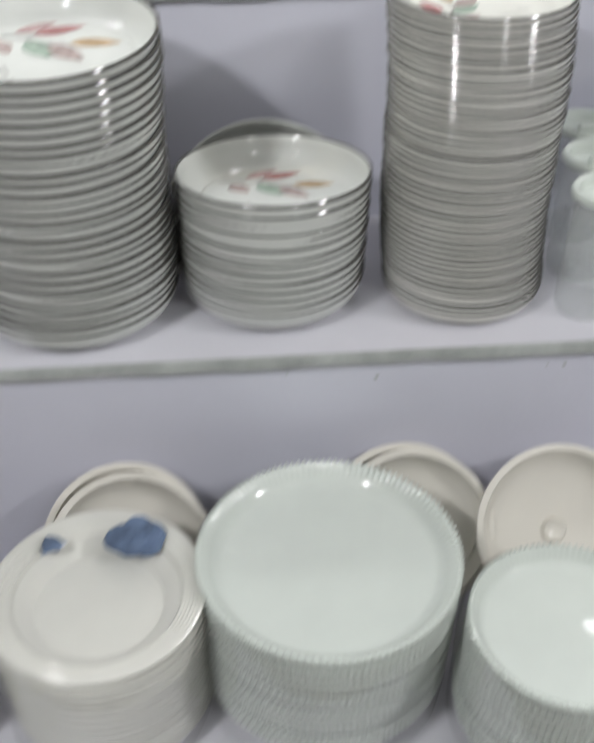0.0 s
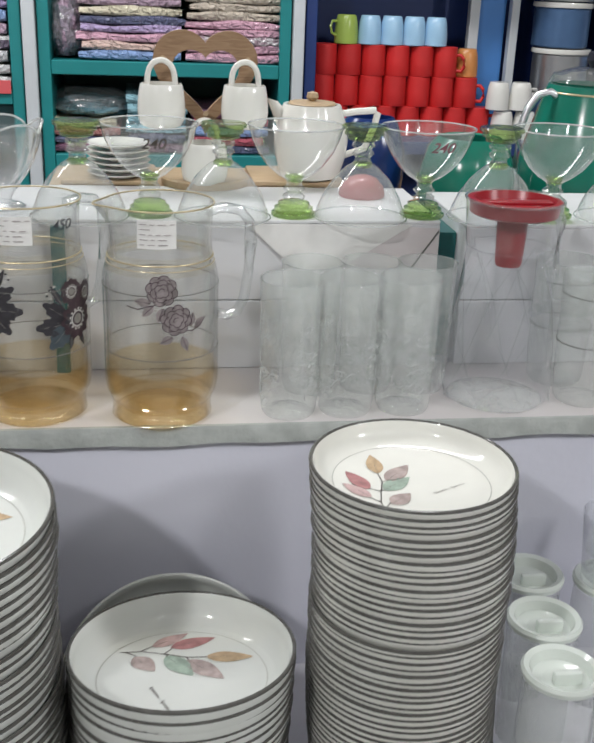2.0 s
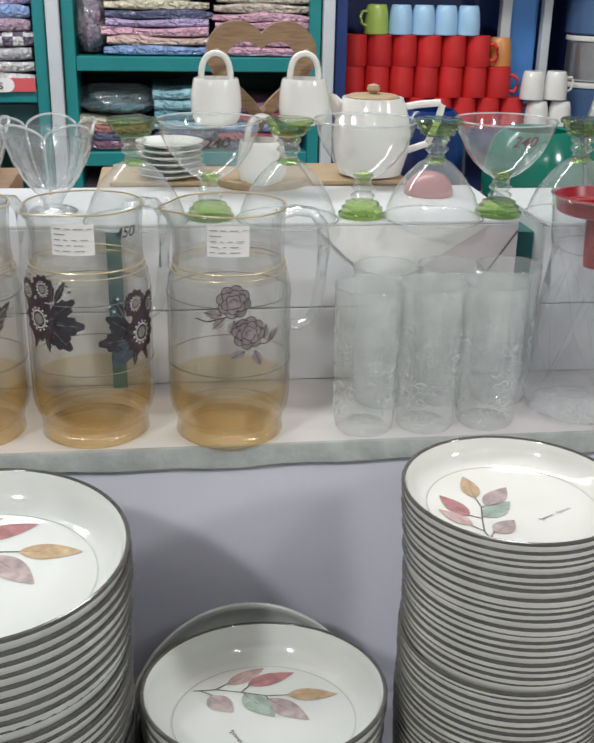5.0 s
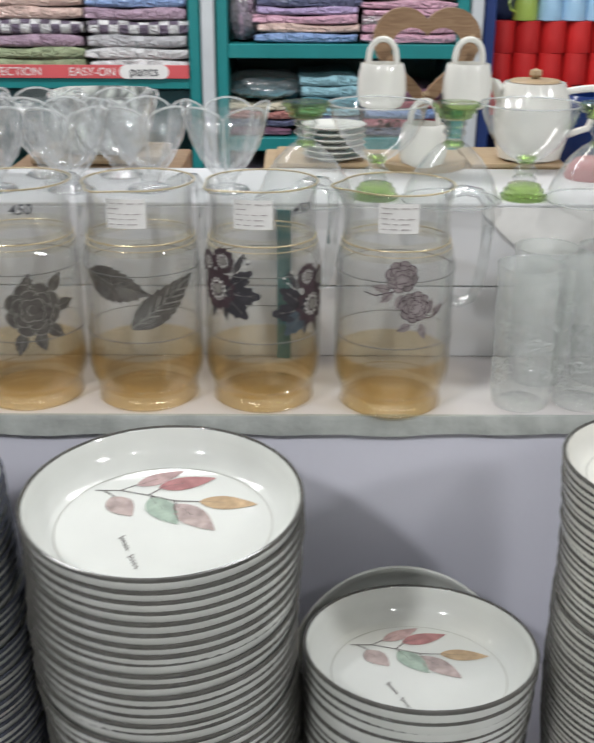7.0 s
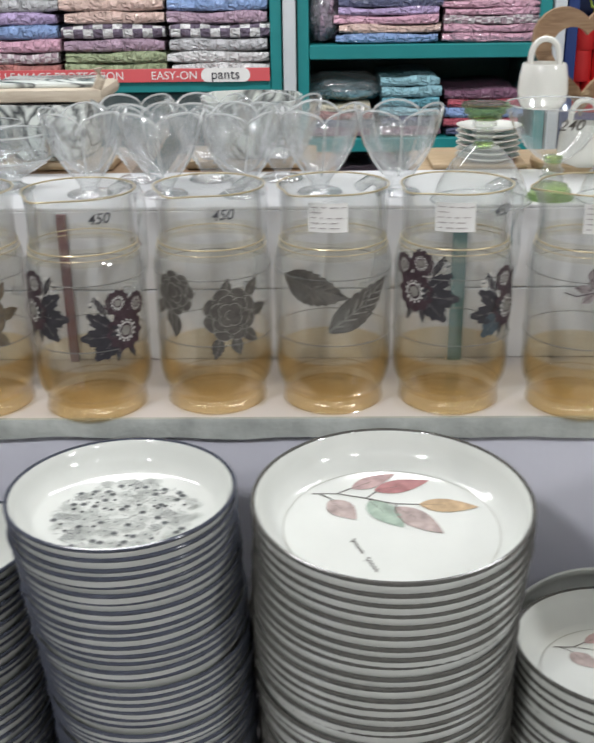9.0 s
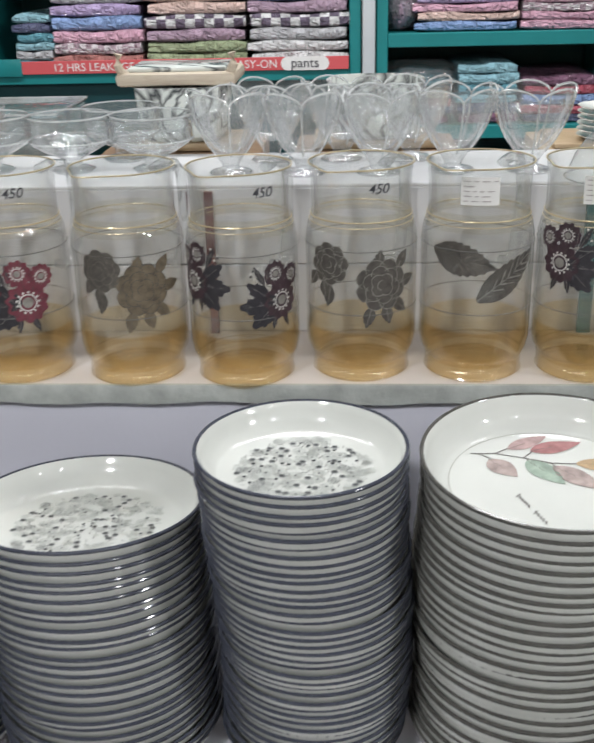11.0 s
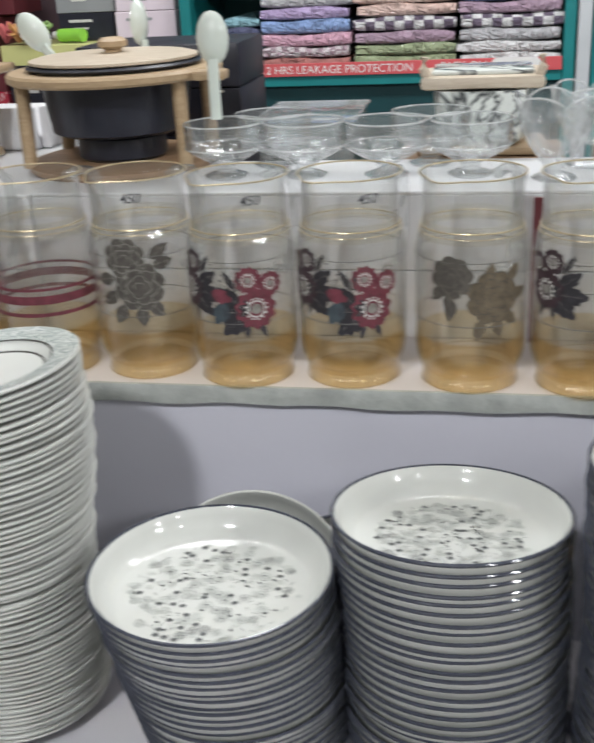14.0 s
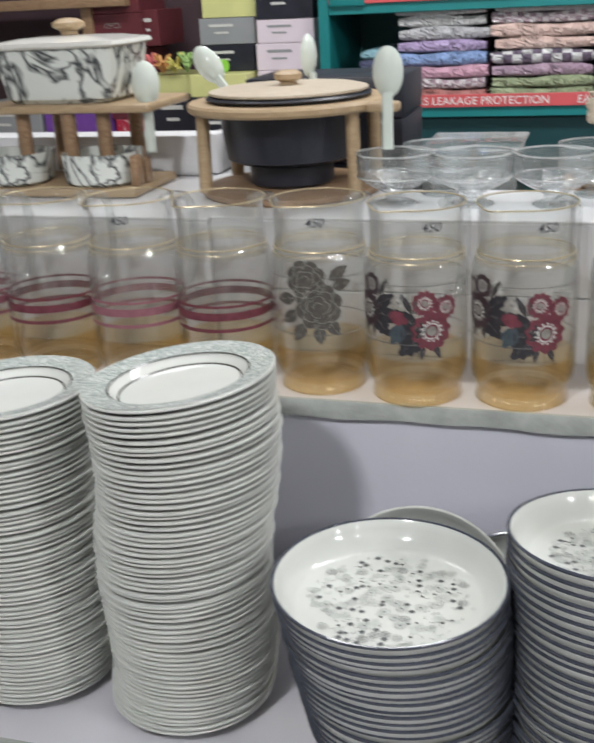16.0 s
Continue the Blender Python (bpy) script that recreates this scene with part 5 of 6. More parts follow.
LOW_BOWL = make_mesh("body", lathe([(0, 0.002), (0.022, 0.0), (0.025, 0.003), (0.011, 0.008), (0.011, 0.014), (0.030, 0.024), (0.0420, 0.031), (0.0450, 0.036), (0.0458, 0.062), (0.0444, 0.062), (0.0434, 0.037), (0.028, 0.026), (0.0, 0.018)], 48), CUT_GLASS)
LOW_RIM = make_mesh("rim", ring(0.0452, 0.062, 0.0011), RIM_GLASS)
LOW_BAND = make_mesh("wall_step", ring(0.0450, 0.0355, 0.0010), RIM_GLASS)
for x, y in ((-0.8125, 1.279), (-0.720, 1.280), (-0.6275, 1.279), (-0.535, 1.280), (-0.768, 1.343), (-0.582, 1.342)):
    b = thing("dessert_bowl", (x, y, Z3), "low clear glass footed dessert bowl with a straight wall", "bowl", "dessert bowls on the carton")
    child("body", LOW_BOWL, b)
    child("rim", LOW_RIM, b)
    child("wall_step", LOW_BAND, b)

clear_box = thing("clear_box", (-0.740, 1.475, 1.2402), "clear plastic storage box with a flat lid", "box")
for size, centre in (((0.120, 0.002, 0.136), (0, -0.075, 0.069)), ((0.120, 0.002, 0.136), (0, 0.075, 0.069)), ((0.002, 0.146, 0.136), (-0.059, 0, 0.069)), ((0.002, 0.146, 0.136), (0.059, 0, 0.069))):
    part("side_wall", box(size, centre, 0.0005, segments=1), CLEAR, clear_box, smooth=False)
lid = part("lid", box((0.128, 0.158, 0.005), (0, 0, 0.1400), 0.002), CLEAR, clear_box)
part("lid_edge", tube([(sx * 0.063, sy * 0.078, 0.142) for sx, sy in ((-1, -1), (1, -1), (1, 1), (-1, 1))], 0.0016, 6, closed=True), RIM_GLASS, lid)

# ---- marbled jar with a wooden handle on its tray ----
def handled_jar(x, y, low=False):
    crate = part("wooden_crate", box((0.20, 0.13, 0.094), (0, 0, 0.047), 0.003), BAMBOO_DARK)
    crate.location = (x, y, 1.2402)
    tagged(crate, "brown wooden crate standing behind the white riser", "crate", "crates behind the risers")
    jar = thing("handled_jar", (x, y, 1.3345), "marbled white dish on a wooden tray" if low else "marbled white jar with a wooden carrying rim", "jar")
    part("tray", box((0.155, 0.10, 0.010), (0, 0, 0.006), 0.003), BAMBOO, jar, "wooden tray")
    part("body", lathe([(0, 0.012), (0.046, 0.012), (0.053, 0.018), (0.059, 0.055), (0.061, 0.078), (0.057, 0.078), (0.047, 0.03), (0, 0.03)], 40, wave=lambda a, k: 1 / max(abs(math.cos(a)), abs(math.sin(a))) ** 0.45), MARBLE, jar)
    if low:
        return
    rim = part("wooden_rim", box((0.146, 0.110, 0.016), (0, 0, 0.087), 0.006), PALE_WOOD, jar, "pale wooden rim")
    part("lid", box((0.120, 0.085, 0.006), (0, 0, 0.0975), 0.003), MARBLE, jar)
    for sx in (-1, 1):
        part("horn", tube([(sx * 0.064, -0.045, 0.09), (sx * 0.070, -0.045, 0.104), (sx * 0.068, -0.045, 0.117)], 0.0055, 8), PALE_WOOD, rim)


handled_jar(-0.525, 1.445)
handled_jar(-0.285, 1.445, True)

# ---- black casserole hung in a bamboo stand ----
pot = thing("casserole_stand", (-0.966, 1.366, Z3), "black bowl with cream lid in a round bamboo stand", "serving stand")
part("base_board", lathe([(0, 0.0), (0.115, 0.0), (0.118, 0.003), (0.118, 0.008), (0.114, 0.010), (0, 0.010)], 48), BAMBOO_DARK, pot, "brown round base board")
part("ring_top", lathe([(0.092, 0.106), (0.128, 0.106), (0.131, 0.109), (0.131, 0.115), (0.128, 0.118), (0.092, 0.118), (0.092, 0.106)], 56), BAMBOO, pot, "bamboo ring")
for a in (58, 122, 238, 302):
    c, s = math.cos(radians(a - 90 + 0)), math.sin(radians(a - 90))
    part("leg", tube([(0.116 * c, 0.116 * s, 0.008), (0.114 * c, 0.114 * s, 0.110)], 0.0085, 10), BAMBOO, pot)
bowl = part("bowl", lathe([(0, 0.042), (0.075, 0.042), (0.083, 0.046), (0.088, 0.08), (0.0915, 0.117), (0.104, 0.1195), (0.107, 0.1225), (0.104, 0.125), (0.087, 0.124), (0.08, 0.06), (0, 0.05)], 56), BLACK_GLAZE, pot, "matt black ceramic bowl")
part("burner", lathe([(0, 0.010), (0.05, 0.010), (0.055, 0.014), (0.055, 0.037), (0.05, 0.041), (0, 0.041)], 40), BLACK_GLAZE, pot)
lid = part("lid", lathe([(0, 0.1252), (0.098, 0.1252), (0.102, 0.127), (0.102, 0.130), (0.090, 0.133), (0, 0.135)], 56), PALE_WOOD, pot, "cream lid")
part("knob", lathe([(0, 0.134), (0.012, 0.135), (0.010, 0.138), (0.018, 0.142), (0.018, 0.148), (0.012, 0.152), (0, 0.153)], 24), BAMBOO, lid)


def spoon(x, y, z, turn=0.0):
    s = thing("serving_spoon", (x, y, z), "white ceramic serving spoon slotted into a bamboo stand", "spoon", "white spoons on the serving stands", turn)
    head = lathe([(0, -0.002), (0.010, 0.0), (0.0185, 0.006), (0.0195, 0.008), (0.010, 0.004), (0, 0.003)], 28)
    for v in head.verts:
        v.co = Vector((v.co.x * 0.95, v.co.z, v.co.y * 1.5 + 0.032))
    part("bowl", head, SPOON_WHITE, s)
    part("handle", tube([(0, 0.002, 0.010), (0, 0.001, -0.015), (0, 0, -0.056)], 0.0068, 8, flat=0.6), SPOON_WHITE, s)
    return s


part("spoon_arm", box((0.038, 0.026, 0.011), (0.136, -0.062, 0.112), 0.003), BAMBOO, pot)
spoon(-0.823, 1.290, Z3 + 0.120)
spoon(-0.969, 1.50, Z3 + 0.128, 70)
tilted = spoon(-1.098, 1.475, Z3 + 0.128)
tilted.matrix_basis = tilted.matrix_basis @ pose(0, 0, 0, 0, -38, 0)

# ---- marbled casserole over two marbled bowls ----
cass = thing("casserole_stand", (-1.285, 1.40, Z3), "marbled oval casserole with wooden knob on a brown wooden stand", "serving stand")
part("base_board", box((0.25, 0.14, 0.012), (0.0, -0.035, 0.007), 0.004), BAMBOO, cass)
part("upper_board", box((0.255, 0.15, 0.011), (0.012, 0, 0.112), 0.004), BAMBOO, cass)
for x, y in ((-0.06, -0.05), (0.062, -0.05), (-0.06, 0.05), (0.062, 0.05), (0.015, -0.06)):
    part("leg", lathe([(0, 0.0), (0.010, 0.0), (0.010, 0.094), (0, 0.094)], 16), BAMBOO_DARK, cass).location = (x, y, 0.0135)
def oval(a, k):
    return 1 / max(abs(math.cos(a)), abs(math.sin(a)) * 1.35) ** 0.8 if k else 1
part("dish", lathe([(0, 0.118), (0.072, 0.118), (0.080, 0.124), (0.086, 0.16), (0.089, 0.188), (0.083, 0.188), (0.07, 0.135), (0, 0.13)], 64, wave=oval), MARBLE, cass)
lid = part("lid", lathe([(0, 0.189), (0.093, 0.189), (0.097, 0.192), (0.095, 0.197), (0.06, 0.202), (0, 0.204)], 64, wave=oval), MUG_WHITE, cass, "cream lid")
part("knob", lathe([(0, 0.203), (0.012, 0.204), (0.012, 0.209), (0.022, 0.214), (0.022, 0.220), (0.012, 0.225), (0, 0.226)], 24), BAMBOO, lid)
for x in (-0.09, 0.045):
    dish = thing("small_dish", (-1.262 + x - 0.01, 1.345, Z3 + 0.0135), "small marbled white square dish on a wooden base", "dish", "marbled dishes on the stand")
    part("body", lathe([(0, 0.0), (0.044, 0.0), (0.049, 0.004), (0.052, 0.042), (0.048, 0.042), (0.044, 0.012), (0, 0.008)], 48, wave=lambda a, k: 1 / max(abs(math.cos(a)), abs(math.sin(a))) ** 0.3), MARBLE, dish)
part("end_block", box((0.012, 0.02, 0.040), (0.118, -0.08, 0.0335), 0.003), BAMBOO_DARK, cass)
part("end_block", box((0.012, 0.02, 0.032), (0.119, -0.055, 0.030), 0.003), BAMBOO_DARK, cass)
spoon(-1.158, 1.352, Z3 + 0.108, 20)

foam = thing("foam_tray", (-1.36, 1.56, Z3), "white foam packing tray standing open on the table", "tray")
part("base", box((0.47, 0.17, 0.018), (0, 0, 0.0095), 0.004), FOAM, foam)
part("side_wall", box((0.47, 0.014, 0.058), (0, -0.093, 0.030), 0.004), FOAM, foam)
part("side_wall", box((0.014, 0.172, 0.058), (0.243, 0.0, 0.030), 0.004), FOAM, foam)

for k, (z0, h) in enumerate(((0.0, 0.105), (0.1055, 0.062), (0.168, 0.058))):
    carton = thing("black_carton", (-0.963, 1.60, 1.2402 + z0), "matt black product carton stacked behind the serving stand", "carton", "black cartons on the table", 0)
    part("box", box((0.23, 0.16, h - 0.001), (0, 0, h / 2), 0.002), BLACK_CARD, carton)
    part("printed_line", box((0.016, 0.0006, 0.003), (0.084, -0.0806, h * 0.93), 0), PRINT_WHITE, carton, smooth=False)

# ---- tea set: heart mug tree, cups, saucers, pot ----
for x, w in ((0.09, 0.36),):
    crate = part("wooden_crate", box((w, 0.13, 0.0955), (0, 0, 0.04775), 0.003), BAMBOO)
    crate.location = (x, 1.440, 1.2402)
    tagged(crate, "light wooden crate carrying the white tea set", "crate", "crates behind the risers")
tree = thing("mug_tree", (0.0935, 1.392, 1.336), "heart-shaped bamboo mug tree on a round base", "mug tree")


def heart(scale, n=48):
    pts = []
    for i in range(n):
        t = 2 * math.pi * i / n
        d = min(t, 2 * math.pi - t)
        pts.append((scale * 16 * math.sin(t) ** 3 / 17, scale * (3.6 * math.exp(-(d / 0.55) ** 2) + 13 * math.cos(t) - 5 * math.cos(2 * t) - 2 * math.cos(3 * t) - math.cos(4 * t)) / 17))
    return pts


bm = bmesh.new()
outer, inner = heart(0.0640), heart(0.0415)
sides = []
for y in (-0.005, 0.005):
    sides.append(([bm.verts.new((u, y, 0.126 + v * 1.08)) for u, v in outer], [bm.verts.new((u, y, 0.123 + v * 1.05)) for u, v in inner]))
n = len(outer)
for i in range(n):
    j = (i + 1) % n
    (a, b), (c, d) = sides
    for quad in ((a[i], a[j], b[j], b[i]), (c[i], c[j], d[j], d[i]), (a[i], a[j], c[j], c[i]), (b[i], b[j], d[j], d[i])):
        bm.faces.new(quad)
part("heart_board", bm, BAMBOO_DARK, tree, "cut-out heart in brown bamboo")
part("base", lathe([(0, 0), (0.05, 0), (0.052, 0.003), (0.052, 0.009), (0.05, 0.011), (0, 0.011)], 40), BAMBOO, tree)
part("post", box((0.020, 0.010, 0.045), (0, 0, 0.030), 0.002), BAMBOO_DARK, tree)
for x, z in ((-0.049, 0.142), (0.047, 0.142), (0.0, 0.082)):
    part("peg", tube([(x, -0.003, z), (x, -0.022, z + 0.004)], 0.003, 8), BAMBOO, tree)
MUG_BODY = make_mesh("body", lathe([(0, 0.0), (0.018, 0.0), (0.0225, 0.002), (0.0258, 0.008), (0.0272, 0.018), (0.0262, 0.034), (0.0240, 0.046), (0.0230, 0.048), (0.0215, 0.048), (0.024, 0.02), (0, 0.006)], 36), MUG_WHITE)
MUG_HANDLE = make_mesh("handle", tube([(0.0155 - 0.0155 * math.cos(math.pi * i / 20), 0, -0.004 + 0.032 * math.sin(math.pi * i / 20) ** 0.55) for i in range(21)], 0.0034, 10), MUG_WHITE)
for x, z, turn in ((0.0425, 0.073, -4), (0.1370, 0.073, 4), (0.0915, 0.008, 0)):
    cup = thing("coffee_cup", (x, 1.362, Z3 + z - 0.003), "small glossy white cup hanging by its handle from a wooden peg", "cup", "white cups of the tea set", turn)
    child("body", MUG_BODY, cup)
    child("handle", MUG_HANDLE, cup, pose(-0.0155, 0, 0.045))
for k in range(6):
    s = part("saucer", lathe([(0, 0.0), (0.020, 0.0), (0.024, 0.002), (0.036, 0.0055), (0.0375, 0.007), (0.035, 0.0068), (0.022, 0.0036), (0, 0.003)], 40), MUG_WHITE)
    s.location = (-0.008, 1.400, Z3 + 0.0057 + 0.0068 * k)
    tagged(s, "small glossy white saucer in a stack on a wooden tray", "saucer", "white saucers of the tea set")
for x, w in ((-0.02, 0.11), (0.205, 0.11)):
    t = part("serving_tray", box((w, 0.11, 0.006), (0, 0, 0.0035), 0.002), BAMBOO)
    t.location = (x, 1.430, 1.336)
    tagged(t, "light bamboo tray carrying the white tea set", "tray")
teapot = thing("teapot", (0.222, 1.405, 1.3427), "glossy white teapot with wooden lid", "teapot")
part("body", lathe([(0, 0.0), (0.030, 0.0), (0.036, 0.003), (0.043, 0.028), (0.045, 0.046), (0.042, 0.066), (0.0365, 0.083), (0.0345, 0.088), (0.030, 0.088), (0.04, 0.055), (0, 0.01)], 48), MUG_WHITE, teapot)
beak = bmesh.new()
rows = [[beak.verts.new((x - w * math.cos(a), 0.8 * w * math.sin(a), z + 0.25 * w * math.cos(a))) for a in (2 * math.pi * k / 14 for k in range(14))] for x, z, w in ((-0.022, 0.050, 0.016), (-0.030, 0.064, 0.0145), (-0.037, 0.076, 0.0120), (-0.044, 0.086, 0.0090), (-0.048, 0.092, 0.0065))]
for a, b in zip(rows, rows[1:]):
    for k in range(14):
        beak.faces.new((a[k], a[(k + 1) % 14], b[(k + 1) % 14], b[k]))
part("spout", beak, MUG_WHITE, teapot)
part("handle", tube([(0.036, 0, 0.077), (0.054, 0, 0.080), (0.078, 0, 0.082), (0.081, 0, 0.079), (0.077, 0, 0.061), (0.066, 0, 0.036), (0.042, 0, 0.028)], 0.0042, 8), MUG_WHITE, teapot)
lid = part("lid", lathe([(0, 0.087), (0.027, 0.087), (0.029, 0.0885), (0.027, 0.0905), (0, 0.092)], 40), BAMBOO, teapot, "wooden lid")
part("knob", lathe([(0, 0.091), (0.004, 0.092), (0.0075, 0.096), (0.0065, 0.101), (0, 0.103)], 18), BAMBOO, lid)

rosebowl = thing("rose_bowl", (0.272, 1.325, Z3), "small upturned rose-pink bowl behind a cocktail glass", "bowl")
part("body", lathe([(0.026, 0.0), (0.027, 0.003), (0.024, 0.013), (0.016, 0.021), (0.008, 0.024), (0, 0.024)], 36), ROSE_GLAZE, rosebowl)
vase = thing("blue_vase", (0.315, 1.50, 1.2402), "dark blue glazed vase behind the teapot", "vase")
part("body", lathe([(0, 0), (0.03, 0), (0.034, 0.004), (0.048, 0.09), (0.047, 0.125), (0.036, 0.158), (0.030, 0.165), (0.027, 0.165), (0.035, 0.12), (0, 0.02)], 40), NAVY, vase)

# ---- green kettle with steel handle ----
kettle = thing("green_kettle", (0.600, 1.465, 1.2402), "dark green kettle with glass lid and steel handle", "kettle")
part("body", lathe([(0, 0), (0.075, 0), (0.082, 0.005), (0.090, 0.06), (0.087, 0.12), (0.072, 0.17), (0.062, 0.205), (0.058, 0.215), (0.053, 0.215), (0.053, 0.18), (0, 0.02)], 48), KETTLE_GREEN, kettle)
part("brass_band", ring(0.0615, 0.206, 0.0014), GOLD, kettle)
lid = part("lid", lathe([(0, 0.237), (0.03, 0.235), (0.054, 0.227), (0.058, 0.218), (0.052, 0.216)], 40), CLEAR, kettle, "clear glass lid")
part("knob", lathe([(0, 0.235), (0.008, 0.236), (0.014, 0.245), (0.012, 0.255), (0, 0.258)], 20), BLACK_GLAZE, lid)
part("handle", tube([(-0.050, -0.02, 0.198), (-0.066, -0.02, 0.207), (-0.082, -0.02, 0.203), (-0.094, -0.02, 0.185), (-0.102, -0.02, 0.155), (-0.104, -0.02, 0.11), (-0.097, -0.02, 0.08), (-0.084, -0.015, 0.07)], 0.0048, 10), STEEL, kettle, "bent steel handle")
side = thing("green_bowl", (0.432, 1.44, 1.2402), "dark green glazed bowl beside the kettle", "bowl")
part("body", lathe([(0, 0), (0.04, 0), (0.046, 0.004), (0.060, 0.06), (0.062, 0.10), (0.052, 0.138), (0.040, 0.150), (0.036, 0.148), (0.05, 0.09), (0, 0.01)], 40), KETTLE_GREEN, side)

# ---- towel shelving across the aisle ----
YF = 3.0


def rack(name, x0, x1, shelves, back, label, side_mat=TEAL, bands=()):
    r = thing(name, ((x0 + x1) / 2, YF, 0), label, "shelf unit")
    w, d = x1 - x0, 0.40
    def piece(part_name, size, centre, mat, words=""):
        return part(part_name, box(size, centre, 0.002, segments=1), mat, r, words, smooth=False)
    piece("side_panel", (0.030, d, 2.4), (-w / 2 + 0.015, d / 2, 1.2), side_mat)
    piece("side_panel", (0.030, d, 2.4), (w / 2 - 0.015, d / 2, 1.2), side_mat)
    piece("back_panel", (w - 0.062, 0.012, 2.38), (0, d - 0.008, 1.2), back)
    for z in shelves:
        piece("shelf", (w - 0.062, d - 0.016, 0.036), (0, d / 2 - 0.008, z - 0.018), side_mat)
    return r


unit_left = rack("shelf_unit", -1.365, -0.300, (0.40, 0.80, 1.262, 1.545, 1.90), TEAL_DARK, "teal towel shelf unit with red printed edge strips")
for z in (1.262, 1.545):
    strip = part("edge_strip", box((1.0, 0.006, 0.034), (0, -0.004, z + 0.009), 0.001), RED_BAND, unit_left, "red edge strip with white lettering", smooth=False)
    for words, x, size in (("12 HRS LEAKAGE PROTECTION", -0.10, 0.030), ("EASY-ON", 0.245, 0.030)):
        writing("lettering", words, size, PAPER, strip, pose(x, -0.0085, z + 0.008, 90))
    ends = [(0.0475 * (1 if math.cos(t) > 0 else -1) + 0.018 * math.cos(t), 0.018 * math.sin(t)) for t in (2 * math.pi * (i + 0.5) / 24 for i in range(24))]
    pill = part("white_pill", lay([(ends, 0, 0)], lambda u, v, k, z=z: (0.382 + u, -0.0082, z + 0.009 + v)), PAPER, strip, "white rounded panel", smooth=False)
    writing("lettering", "pants", 0.036, INK, pill, pose(0.382, -0.0104, z + 0.010, 90))
    part("badge", box((0.10, 0.005, 0.046), (-0.447, -0.0075, z + 0.010), 0.001), TEAL, strip, "teal badge")
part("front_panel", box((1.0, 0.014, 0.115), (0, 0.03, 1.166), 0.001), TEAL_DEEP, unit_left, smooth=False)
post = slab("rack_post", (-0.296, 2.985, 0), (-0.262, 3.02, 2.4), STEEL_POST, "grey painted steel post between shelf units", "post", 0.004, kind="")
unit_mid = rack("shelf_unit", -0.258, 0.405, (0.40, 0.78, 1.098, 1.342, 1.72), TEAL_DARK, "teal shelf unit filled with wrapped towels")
post = slab("rack_post", (0.409, 2.985, 0), (0.440, 3.02, 2.4), STEEL_POST, "grey painted steel post between shelf units", "post", 0.004, kind="")
unit_right = rack("shelf_unit", 0.445, 1.60, (0.40, 0.78, 1.145, 1.72), BLUE_PANEL, "deep blue shelf unit with coloured mugs", BLUE_PANEL)


def folded(x, y, z, w, d, h, mat, words, seed, group, cat="towel"):
    """A folded towel in clear wrap: soft slab with a rolled front fold."""
    rng = random.Random(seed)
    bm = bmesh.new()
    nx, profile = 9, []
    for i in range(11):
        t = math.pi * (i / 10 - 0.5)
        profile.append((-d / 2 + h / 2 - h / 2 * abs(math.cos(t)) ** 0.7, h / 2 + h / 2 * math.copysign(abs(math.sin(t)) ** 0.7, t)))
    profile = [(d / 2, 0.0)] + profile + [(d / 2, h)]
    rows = []
    for i in range(nx + 1):
        u = i / nx
        bulge = 1 - 0.22 * abs(2 * u - 1) ** 6
        sag = 0.004 * math.sin(u * 7 + seed) + rng.uniform(-0.0015, 0.0015)
        rows.append([bm.verts.new(((u - 0.5) * w, py + rng.uniform(-0.002, 0.002), h / 2 + (pz - h / 2) * bulge * 0.98 + (sag if pz > h * 0.6 else 0))) for py, pz in profile])
    for a, b in zip(rows, rows[1:]):
        for k in range(len(profile) - 1):
            bm.faces.new((a[k], a[k + 1], b[k + 1], b[k]))
    bm.faces.new(rows[0][::-1])
    bm.faces.new(rows[-1])
    ob = part("folded_towel", bm, mat)
    ob.location = (x, y, z)
    ob.rotation_euler = (0, 0, radians(rng.uniform(-1.5, 1.5)))
    return tagged(ob, words, cat, group)


TOWELS = {
    "white": cloth("towel_white", (0.8, 0.8, 0.8)), "check": cloth("towel_check", (0.8, 0.8, 0.8), (0.152, 0.118, 0.174), 38), "grey": cloth("towel_grey", (0.578, 0.578, 0.6)),
    "blue": cloth("towel_blue", (0.286, 0.421, 0.734)), "mauve": cloth("towel_mauve", (0.488, 0.342, 0.443)), "green": cloth("towel_green", (0.376, 0.443, 0.264)), "peach": cloth("towel_peach", (0.8, 0.578, 0.51)),
    "rust": cloth("towel_rust", (0.51, 0.208, 0.186)), "pink": cloth("towel_pink", (0.779, 0.443, 0.566)), "lilac": cloth("towel_lilac", (0.544, 0.421, 0.69)), "navy": cloth("towel_navy", (0.107, 0.118, 0.219)),
    "cream": cloth("towel_cream", (0.779, 0.712, 0.533)), "teal": cloth("towel_teal", (0.13, 0.376, 0.466)), "aqua": cloth("towel_aqua", (0.331, 0.6, 0.69)), "red": cloth("towel_red", (0.51, 0.096, 0.141)),
    "dots": cloth("towel_dots", (0.8, 0.734, 0.757), (0.421, 0.309, 0.354), 60), "sand": cloth("towel_sand", (0.656, 0.566, 0.466)), "plum": cloth("towel_plum", (0.219, 0.096, 0.163)),
}


